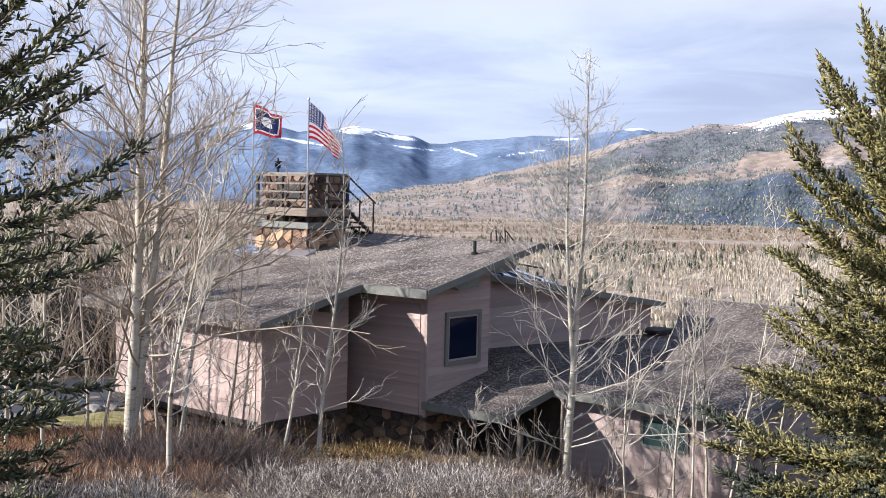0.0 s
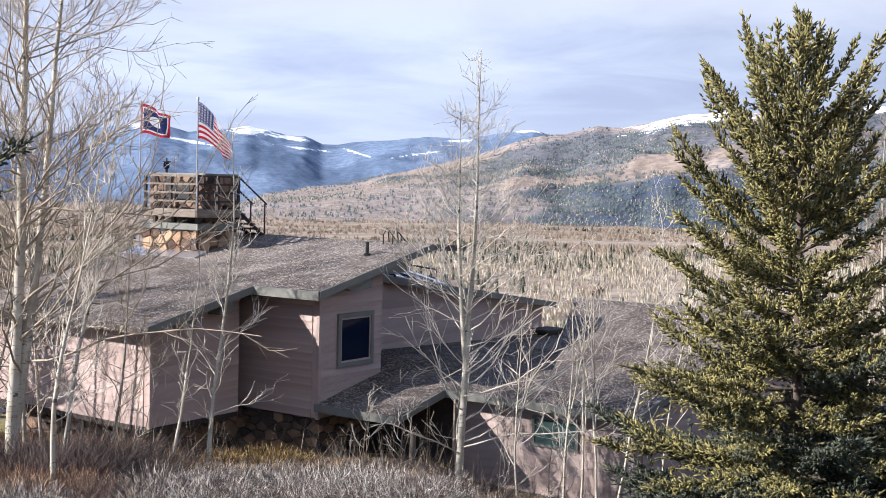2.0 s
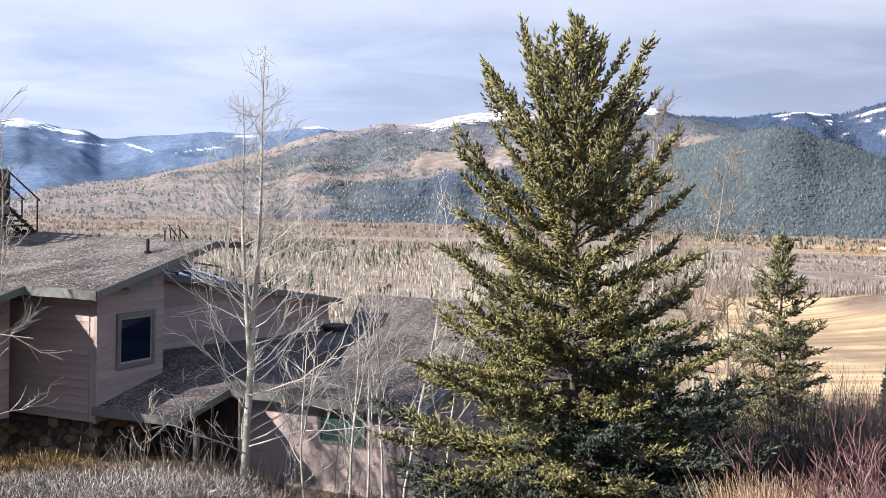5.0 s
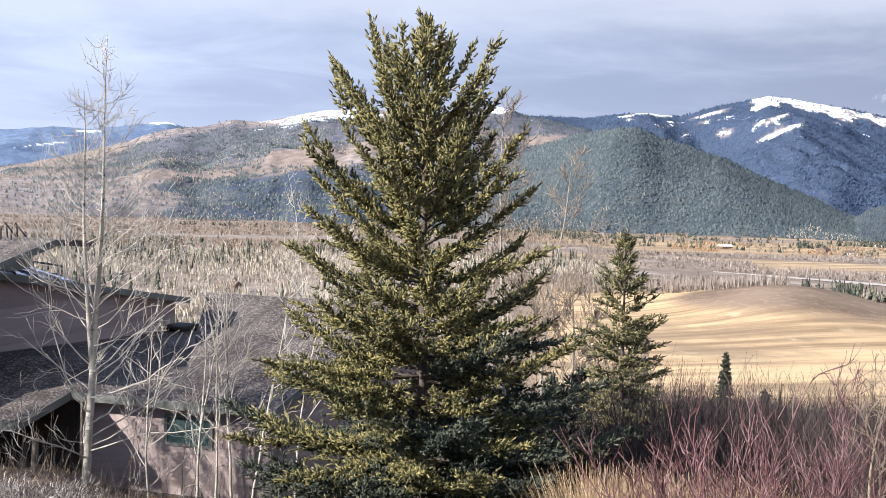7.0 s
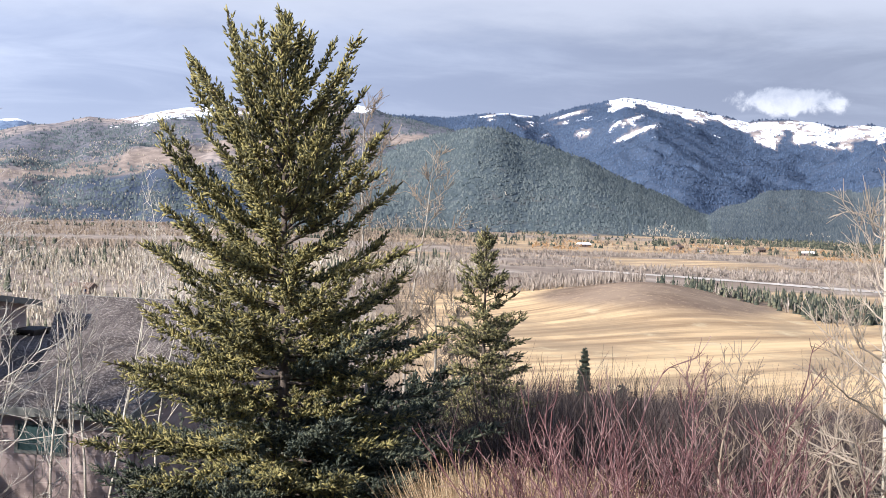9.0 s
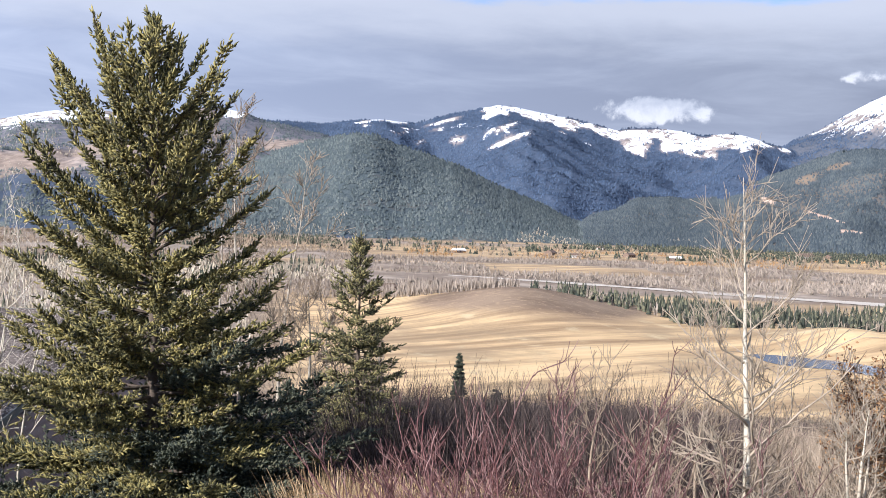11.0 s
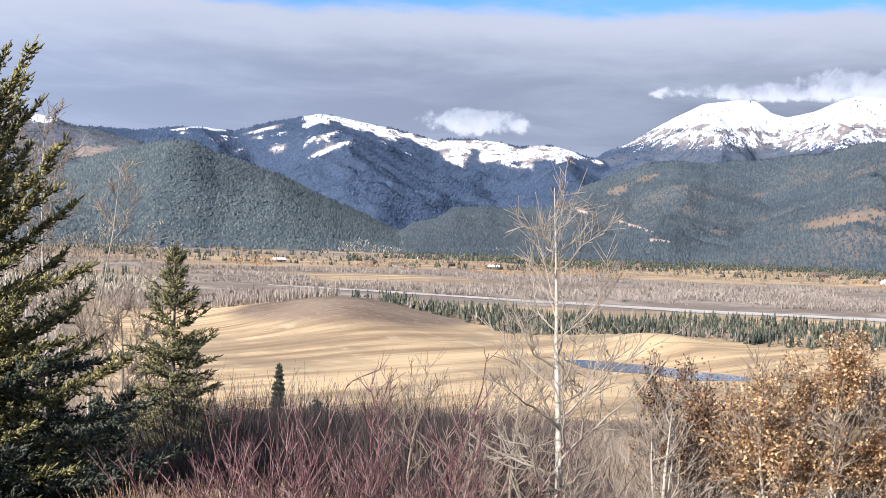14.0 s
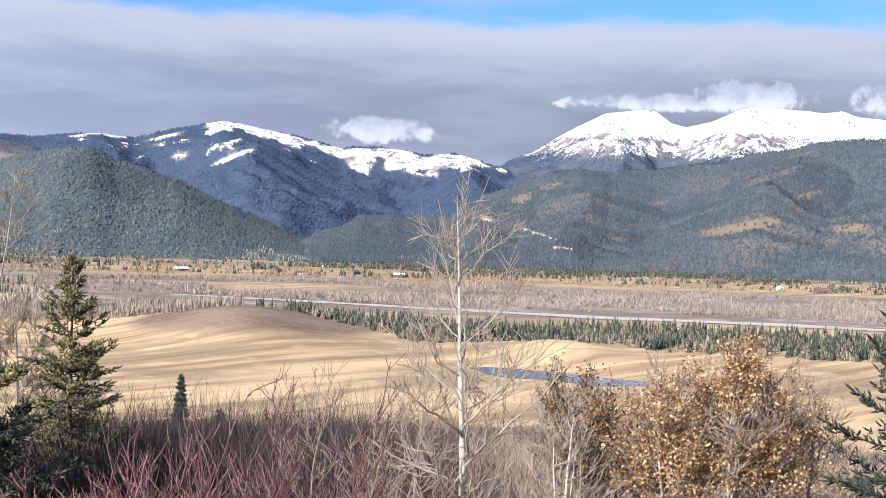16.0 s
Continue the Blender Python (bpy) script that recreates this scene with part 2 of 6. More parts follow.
M_BRUSH = material("bare_brush", ((0.028, 0.02, 0.018), (0.062, 0.046, 0.04), (0.13, 0.098, 0.086)), 0.3, 0.9, 0.0, island=0.4)
# foothill needles greyed and blued: distance haze put into the colour
M_FARFIR = material("hazy_conifer", ((0.056, 0.073, 0.076), (0.082, 0.102, 0.104), (0.12, 0.138, 0.132)), 0.005, 0.9, 0.0, island=0.5)
M_ASPHALT = material("asphalt", ((0.035, 0.036, 0.04), (0.05, 0.051, 0.056), (0.07, 0.07, 0.074)), 0.8, 0.75, 0.3)
M_ROCK = material("boulder", ((0.11, 0.10, 0.085), (0.22, 0.20, 0.175), (0.36, 0.34, 0.30)), 2.5, 0.9, 0.6)
M_SNOWROCK = material("road_gravel", ((0.40, 0.34, 0.28), (0.54, 0.48, 0.4), (0.68, 0.62, 0.54)), 0.02, 0.9, 0.0)


def glass_material(name, tint, rough=0.03, spec=0.2):
    m = bpy.data.materials.new(name)
    m.use_nodes = True
    n = Nodes(m.node_tree)
    p = n.add("ShaderNodeBsdfPrincipled", {"Base Color": (*tint, 1), "Roughness": rough, "Specular IOR Level": spec})
    n.out(p.outputs[0])
    return m


M_GLASS = glass_material("dark_window_glass", (0.008, 0.012, 0.03))
# the lower window's teal reflection is put into the glass colour
M_TEALGLASS = glass_material("teal_reflection_glass", (0.06, 0.10, 0.095), 0.1, 0.3)
M_SKYGLASS = glass_material("skylight_glass", (0.25, 0.3, 0.42), 0.08, 0.6)


def water_material():
    m = bpy.data.materials.new("pond_water")
    m.use_nodes = True
    n = Nodes(m.node_tree)
    co = n.add("ShaderNodeTexCoord").outputs["Object"]
    b = n.add("ShaderNodeBump", {"Height": n.noise(co, 0.6, 4.0), "Strength": 0.25, "Distance": 0.2}).outputs[0]
    n.out(n.add("ShaderNodeBsdfPrincipled", {"Base Color": (0.03, 0.045, 0.07, 1), "Roughness": 0.12, "Normal": b}).outputs[0])
    return m


M_WATER = water_material()


def ground_material():
    """One sheet of ground: brushy slope, straw fields, pale woodland floor, forest floor, bare earth, lawn and snow, by
    masks; deep paints in distance haze.
    """
    m = bpy.data.materials.new("ground")
    m.use_nodes = True
    n = Nodes(m.node_tree)
    co = n.add("ShaderNodeTexCoord").outputs["Object"]
    mask = {k: n.add("ShaderNodeAttribute", attribute_name=k).outputs["Fac"] for k in ("snow", "forest", "straw", "wood", "bare", "lawn", "deep", "clay")}
    near = n.noise(co, 1.2, 6.0)
    mid = n.noise(co, 0.05, 8.0, 0.6)
    far = n.noise(co, 0.012, 9.0, 0.62)
    c = n.mix(n.step(near, 0.35, 0.65), (0.12, 0.085, 0.055), (0.23, 0.175, 0.12))
    streak = n.noise(n.add("ShaderNodeMapping", {0: co, 2: (0, 0, radians(42)), 3: (0.005, 0.085, 0.03)}).outputs[0], 1.0, 8.0, 0.68)
    straw = n.mix(n.step(streak, 0.32, 0.64), (0.30, 0.20, 0.112), (0.72, 0.515, 0.28))
    straw = n.mix(n.math("MULTIPLY", n.step(far, 0.48, 0.62), 0.7), straw, (0.30, 0.22, 0.135))
    straw = n.mix(n.step(mid, 0.55, 0.75), straw, (0.60, 0.48, 0.29))
    c = n.mix(mask["straw"], c, straw)
    wood = n.mix(n.step(mid, 0.35, 0.65), (0.245, 0.198, 0.155), (0.41, 0.34, 0.27))
    wood = n.mix(n.math("MULTIPLY", n.step(far, 0.46, 0.6), 0.8), wood, (0.23, 0.175, 0.13))
    # far slopes turn bluer by the deep mask: haze put into the colour
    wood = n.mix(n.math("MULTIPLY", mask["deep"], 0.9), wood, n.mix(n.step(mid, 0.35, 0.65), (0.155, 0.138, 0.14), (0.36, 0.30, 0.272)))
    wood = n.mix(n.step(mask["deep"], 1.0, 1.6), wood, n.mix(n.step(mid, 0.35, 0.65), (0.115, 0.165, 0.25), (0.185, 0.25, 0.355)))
    c = n.mix(mask["wood"], c, wood)
    speck = n.noise(co, 0.09, 6.0, 0.7)
    fir = n.mix(n.step(speck, 0.38, 0.62), (0.064, 0.083, 0.088), (0.092, 0.114, 0.115))
    # deep blues and darkens the forest floor, painting in haze and cloud shade
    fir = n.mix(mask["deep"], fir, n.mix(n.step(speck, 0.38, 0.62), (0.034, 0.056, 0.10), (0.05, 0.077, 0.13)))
    fir = n.mix(n.math("MULTIPLY", n.step(far, 0.55, 0.70), n.math("SUBTRACT", 0.5, n.math("MULTIPLY", mask["deep"], 0.5))), fir, (0.19, 0.165, 0.135))
    c = n.mix(mask["forest"], c, fir)
    bare = n.mix(n.step(far, 0.35, 0.6), (0.18, 0.125, 0.085), (0.29, 0.212, 0.145))
    bare = n.mix(n.math("MULTIPLY", n.step(n.noise(co, 0.22, 7.0, 0.7), 0.5, 0.66), 0.6), bare, (0.40, 0.29, 0.18))
    bare = n.mix(n.math("MULTIPLY", n.step(streak, 0.56, 0.7), 0.5), bare, (0.13, 0.092, 0.066))
    c = n.mix(mask["bare"], c, bare)
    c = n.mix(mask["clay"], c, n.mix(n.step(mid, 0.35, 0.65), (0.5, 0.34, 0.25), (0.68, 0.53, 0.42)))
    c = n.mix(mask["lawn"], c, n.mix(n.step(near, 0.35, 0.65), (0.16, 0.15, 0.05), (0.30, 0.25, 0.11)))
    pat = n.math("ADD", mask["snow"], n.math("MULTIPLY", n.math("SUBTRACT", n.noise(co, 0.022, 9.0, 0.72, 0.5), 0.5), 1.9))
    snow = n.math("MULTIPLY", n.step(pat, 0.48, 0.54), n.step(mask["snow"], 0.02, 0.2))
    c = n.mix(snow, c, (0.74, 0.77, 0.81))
    b = n.add("ShaderNodeBump", {"Height": n.noise(co, 0.06, 8.0, 0.7), "Strength": 0.22, "Distance": 4.0}).outputs[0]
    n.out(n.add("ShaderNodeBsdfPrincipled", {"Base Color": c, "Roughness": 0.95, "Specular IOR Level": 0.1, "Normal": b}).outputs[0])
    return m


M_GROUND = ground_material()

# ---- mesh helpers ----


def np_mesh(name, V, F, mat, smooth=False):
    """A mesh from an array of points and an array of faces of one size."""
    V, F = np.asarray(V, np.float32), np.asarray(F, np.int32)
    me = bpy.data.meshes.new(name)
    k = F.shape[1]
    me.vertices.add(len(V))
    me.vertices.foreach_set("co", V.ravel())
    me.loops.add(F.size)
    me.loops.foreach_set("vertex_index", F.ravel())
    me.polygons.add(len(F))
    me.polygons.foreach_set("loop_start", np.arange(0, F.size, k, dtype=np.int32))
    me.polygons.foreach_set("loop_total", np.full(len(F), k, np.int32))
    if smooth:
        me.polygons.foreach_set("use_smooth", np.ones(len(F), bool))
    me.update(calc_edges=True)
    me.materials.append(mat)
    return me


def joined(name, pieces):
    """One mesh of several (points, faces, material), all cut to triangles."""
    Vs, Fs, Ms, mats, base = [], [], [], [], 0
    for V, F, mat in pieces:
        F = np.asarray(F)
        if F.shape[1] == 4:
            F = np.concatenate([F[:, [0, 1, 2]], F[:, [0, 2, 3]]])
        if mat not in mats:
            mats.append(mat)
        Vs.append(V), Fs.append(F + base), Ms.append(np.full(len(F), mats.index(mat), np.int32))
        base += len(V)
    me = np_mesh(name, np.concatenate(Vs), np.concatenate(Fs), mats[0])
    for m in mats[1:]:
        me.materials.append(m)
    me.polygons.foreach_set("material_index", np.concatenate(Ms))
    return me


def part(name, shape, mat, parent=None, label="", smooth=False):
    """Links a bmesh, a mesh or (points, faces) as one mesh object under a thing or a part."""
    if isinstance(shape, bmesh.types.BMesh):
        me = bpy.data.meshes.new(name)
        shape.to_mesh(me)
        shape.free()
        me.materials.append(mat)
    elif isinstance(shape, bpy.types.Mesh):
        me = shape
    else:
        me = bpy.data.meshes.new(name)
        me.from_pydata([tuple(v) for v in shape[0]], [], [tuple(f) for f in shape[1]])
        me.materials.append(mat)
    if smooth:
        me.shade_smooth()
    ob = new(name, me)
    if parent is not None:
        ob.parent = parent
    return tagged(ob, label)


def empty(name, m, label, category, group=""):
    ob = new(name)
    ob.matrix_world = m
    return tagged(ob, label, category, group)


def box(bm, lo, hi, bevel=0.0):
    """A box between two corners, added to bm."""
    vs = [bm.verts.new((x, y, z)) for x in (lo[0], hi[0]) for y in (lo[1], hi[1]) for z in (lo[2], hi[2])]
    fs = [bm.faces.new([vs[i] for i in q]) for q in ((0, 1, 3, 2), (4, 6, 7, 5), (0, 4, 5, 1), (2, 3, 7, 6), (0, 2, 6, 4), (1, 5, 7, 3))]
    if bevel:
        es = list({e for f in fs for e in f.edges})
        bmesh.ops.bevel(bm, geom=es, offset=bevel, segments=1, affect="EDGES")
    return bm


def boxed(lo, hi, bevel=0.0):
    return box(bmesh.new(), lo, hi, bevel)


def prism(ring, axis, a, b):
    """A polygon of 2D points drawn out along an axis (0, 1 or 2) from a to b."""
    bm = bmesh.new()

    def at(p, w):
        q = list(p)
        q.insert(axis, w)
        return bm.verts.new(q)
    lo, hi = [at(p, a) for p in ring], [at(p, b) for p in ring]
    bm.faces.new(lo), bm.faces.new(hi[::-1])
    for i in range(len(ring)):
        j = (i + 1) % len(ring)
        bm.faces.new((lo[j], lo[i], hi[i], hi[j]))
    bmesh.ops.recalc_face_normals(bm, faces=bm.faces)
    return bm


def rod(points, radius, sides=6):
    V, F = tubes([(np.array(points, float), np.full(len(points), radius))], sides)
    return V, F


def tubes(paths, sides=5):
    """Tapered tubes along paths of (points, radii); returns points and faces."""
    groups = {}
    for p, r in paths:
        groups.setdefault(len(p), []).append((p, r))
    Vs, Fs, base = [], [], 0
    for N, items in groups.items():
        P = np.array([i[0] for i in items])
        R = np.array([i[1] for i in items])
        T = np.gradient(P, axis=1)
        T /= np.linalg.norm(T, axis=2, keepdims=True) + 1e-9
        ref = np.where(np.abs(T[:, :1, 2:3]) > 0.9, np.array([1.0, 0, 0]), np.array([0, 0, 1.0]))
        A = np.cross(T, np.broadcast_to(ref, T.shape))
        A /= np.linalg.norm(A, axis=2, keepdims=True) + 1e-9
        B = np.cross(T, A)
        th = np.arange(sides) * 2 * np.pi / sides
        ring = A[:, :, None, :] * np.cos(th)[None, None, :, None] + B[:, :, None, :] * np.sin(th)[None, None, :, None]
        V = P[:, :, None, :] + ring * R[:, :, None, None]
        n = len(items)
        idx = base + np.arange(n * N * sides).reshape(n, N, sides)
        a, b = idx[:, :-1, :], idx[:, 1:, :]
        F = np.stack([a, np.roll(a, -1, 2), np.roll(b, -1, 2), b], -1).reshape(-1, 4)
        Vs.append(V.reshape(-1, 3)), Fs.append(F)
        base += n * N * sides
    return np.concatenate(Vs), np.concatenate(Fs)


def unit(v):
    return v / (np.linalg.norm(v, axis=-1, keepdims=True) + 1e-9)


def hash2(i, j, seed):
    v = np.sin(i * 127.1 + j * 311.7 + seed * 74.7) * 43758.5453
    return v - np.floor(v)


def vnoise(x, y, seed=0):
    xi, yi = np.floor(x), np.floor(y)
    fx, fy = x - xi, y - yi
    fx, fy = fx * fx * (3 - 2 * fx), fy * fy * (3 - 2 * fy)
    a, b, c, d = hash2(xi, yi, seed), hash2(xi + 1, yi, seed), hash2(xi, yi + 1, seed), hash2(xi + 1, yi + 1, seed)
    return a + (b - a) * fx + (c - a) * fy + (a - b - c + d) * fx * fy


def fbm(x, y, seed=0, octaves=5, gain=0.5):
    s, amp, tot = 0.0, 1.0, 0.0
    for o in range(octaves):
        s = s + amp * vnoise(x * 2 ** o, y * 2 ** o, seed + o)
        tot += amp
        amp *= gain
    return s / tot


def sstep(v, lo, hi):
    t = np.clip((v - lo) / (hi - lo), 0, 1)
    return t * t * (3 - 2 * t)


# ---- ground, valley and mountains: one sheet, in bearings (degrees, clockwise from +y) and distances ----
FLOOR = -55.0
# ridges: crest distance, foot distance, steepness, and crest line of (bearing, angle above the eye)
CREST_FAR = [(-180, 2), (-60, 2), (-30, 2.2), (-18, 2.3), (-12.6, 2.3), (-11.2, 2.6), (-8.9, 2.96), (-7.2, 2.6), (-5.46, 2.78), (-4.4, 2.98), (-2.42, 2.56), (-1.6, 2.52), (-0.8, 2.13), (1.9, 2.41), (4.4, 2.64), (5.8, 2.58), (7.7, 2.85), (9.4, 3.1), (11, 2.7), (14, 2), (18, 0), (24, -1)]
CREST_TAN = [(-6, -1.2), (-3.4, -0.2), (-0.5, 0.15), (1.95, 0.63), (4.7, 1.3), (6.9, 1.9), (9.36, 2.72), (11.3, 3.0), (12.65, 3.36), (14.0, 3.32), (15.6, 3.72), (17.3, 3.98), (19.1, 4.17), (20.6, 4.1), (22.5, 3.9), (24.2, 4.64), (25.9, 4.42), (27, 4.0), (30, 3.4), (34, 2), (38, 0), (41, -1.2)]
CREST_FOOTHILL = [(21, -1.2), (24, 1.0), (26, 1.9), (27.7, 2.58), (29.1, 3.12), (31.2, 3.6), (32.3, 3.5), (33.4, 3.05), (35.1, 2.6), (36.2, 2.25), (37.3, 1.68), (38.5, 1.14), (39.9, 0.65), (40.7, 0.32), (43, -0.6), (46, -1.3)]
CREST_BLUE = [(10, -1.5), (15, -1.2), (19, 1.5), (24, 3.8), (27.2, 4.06), (29.6, 3.97), (31.2, 4.23), (32.9, 4.25), (34.1, 4.16), (35.1, 4.44), (36.1, 4.74), (37.4, 5.0), (38.2, 5.15), (39.5, 5.0), (40.3, 4.84), (41.8, 4.62), (43.1, 4.3), (44.0, 4.13), (44.5, 4.24), (45.8, 4.27), (46.9, 4.12), (48, 3.9), (49.6, 4.04), (50.7, 3.77), (51.6, 3.46), (54, 2.6), (58, 1), (62, -1)]
CREST_RIGHT = [(40, -1.2), (43, 0.3), (45.1, 0.85), (47.3, 0.84), (49, 1.0), (50.4, 1.6), (51.4, 2.16), (52.8, 2.69), (54.2, 3.2), (55.5, 3.4), (57.2, 3.28), (58.5, 3.45), (61.4, 3.78), (62.7, 3.94), (64.1, 4.36), (65.5, 4.5), (67, 4.91), (68.6, 5.05), (80, 4.5), (110, 3), (180, 2)]
CREST_SNOWY = [(44, -1.5), (47, -1), (50, 2.6), (51.3, 3.25), (52.8, 4.0), (54.1, 4.71), (55.4, 5.5), (56.8, 6.2), (58.4, 6.42), (59.2, 6.35), (60.0, 5.8), (60.7, 5.6), (61.9, 5.87), (62.9, 6.33), (63.8, 6.57), (65.4, 6.47), (66.9, 6.28), (67.8, 6.38), (68.6, 6.07), (78, 5), (110, 3), (180, 2)]
RIDGES = [(4650, 3300, 1.0, CREST_FAR), (3700, 2050, 1.15, CREST_TAN), (2850, 2030, 0.9, CREST_FOOTHILL), (4300, 2500, 1.1, CREST_BLUE), (3300, 2050, 1.0, CREST_RIGHT), (4700, 3000, 1.0, CREST_SNOWY)]
# lower edge of the lying snow on the blue ridge: bearing, angle
SNOW_EDGE = [(24, 9), (30.8, 9), (31.2, 4.1), (33.8, 4.02), (34.3, 9), (36.9, 9), (37.3, 4.8), (40.2, 4.65), (41.3, 4.25), (42.5, 3.88), (43.6, 3.62), (44.6, 3.2), (45.3, 2.85), (45.7, 3.6), (46.7, 3.2), (47.6, 3.3), (48.6, 2.85), (49.4, 3.3), (51.0, 3.3), (52, 3.1), (56, 9)]

# spurs and ravines down the ridges: lean, depth, (bearing, 0 on a spur to -1 in a ravine)
SPURS = {
    1: (2.0, 0.32, [(4, 0), (8, -0.6), (10.5, 0), (13, -0.8), (16, 0), (19, -0.7), (22, 0), (25, -0.8), (30, 0)]),
    2: (1.0, 0.18, [(26, 0), (29, -0.7), (31.5, 0), (34.5, -0.8), (36.5, 0)]),
    3: (-3.0, 0.9, [(24, 0), (29, -0.6), (33.0, -0.1), (35, -0.7), (38.5, 0), (45.5, -1), (49.5, -0.2), (53, -0.6), (58, 0)]),
    4: (3.0, 0.62, [(47, 0), (50, -0.3), (52.5, 0), (54.5, -0.6), (57, 0), (61, -1), (66.5, 0), (69.0, -0.9), (74, 0), (80, -0.5)]),
    5: (1.0, 0.55, [(52, 0), (55, -0.5), (58, 0), (60.3, -1), (63.4, 0), (65.5, -0.7), (67.5, -0.1), (70, -0.8), (80, 0)]),
}


def spots(az, ang, table):
    """Soft slanting patches on the hillsides: bearing, angle, half sizes, slope."""
    f = 0.0
    for a0, e0, wa, we, k in table:
        f = f + np.exp(-((az - a0) / wa) ** 2 - ((ang - e0 - k * (az - a0)) / we) ** 2)
    return f


FAR_SNOW = [(-4.6, 2.85, 1.5, 0.34, -0.1), (-9.2, 2.85, 1.2, 0.25, 0), (-2.2, 2.4, 0.9, 0.12, -0.1), (1.0, 1.75, 1.1, 0.06, -0.28), (3.6, 1.75, 1.3, 0.09, 0.16), (-1.5, 1.9, 1.4, 0.05, -0.1), (5.9, 2.5, 0.9, 0.07, 0.05), (9.2, 3.05, 0.9, 0.1, 0), (-7.0, 2.1, 1.4, 0.07, -0.15)]
BLUE_SNOW = [(33.6, 3.68, 0.7, 0.07, 0.3), (35.6, 4.3, 0.9, 0.07, 0.3), (35.2, 3.85, 0.5, 0.05, 0.3), (38.5, 4.1, 0.7, 0.09, 0.35), (39.0, 3.55, 0.9, 0.1, 0.45), (38.3, 3.25, 0.6, 0.16, 0.5), (36.2, 3.4, 0.35, 0.14, 0.3), (42.6, 3.4, 0.4, 0.07, -0.5), (34.4, 3.25, 0.3, 0.09, 0.2), (41.4, 3.9, 0.3, 0.1, -0.4)]
CLEARINGS = [(62.5, 0.7, 1.5, 0.34, 0.2), (64.3, 1.0, 1.0, 0.25, 0.25), (68.4, 0.95, 1.2, 0.3, 0.1), (52.9, 1.9, 0.8, 0.3, 0.3), (54.3, 2.6, 0.7, 0.16, 0.3), (66.2, 2.4, 0.9, 0.14, 0.3), (59.5, 1.9, 0.6, 0.1, 0.2), (57.6, 0.1, 1.4, 0.08, 0.0), (65.8, 4.25, 1.0, 0.1, 0.3)]
CLAY = [(48.2, 1.0, 0.5, 0.1, -0.1), (51.15, 0.9, 0.36, 0.17, -0.25), (53.8, 0.2, 1.1, 0.07, -0.3), (55.0, -0.45, 0.8, 0.06, -0.1)]
ROCKS = [(59.35, 6.05, 0.45, 0.3, -0.4), (63.9, 6.1, 0.4, 0.4, 0.1), (62.6, 5.75, 0.7, 0.12, 0.5), (57.2, 5.35, 0.8, 0.12, 0.35)]


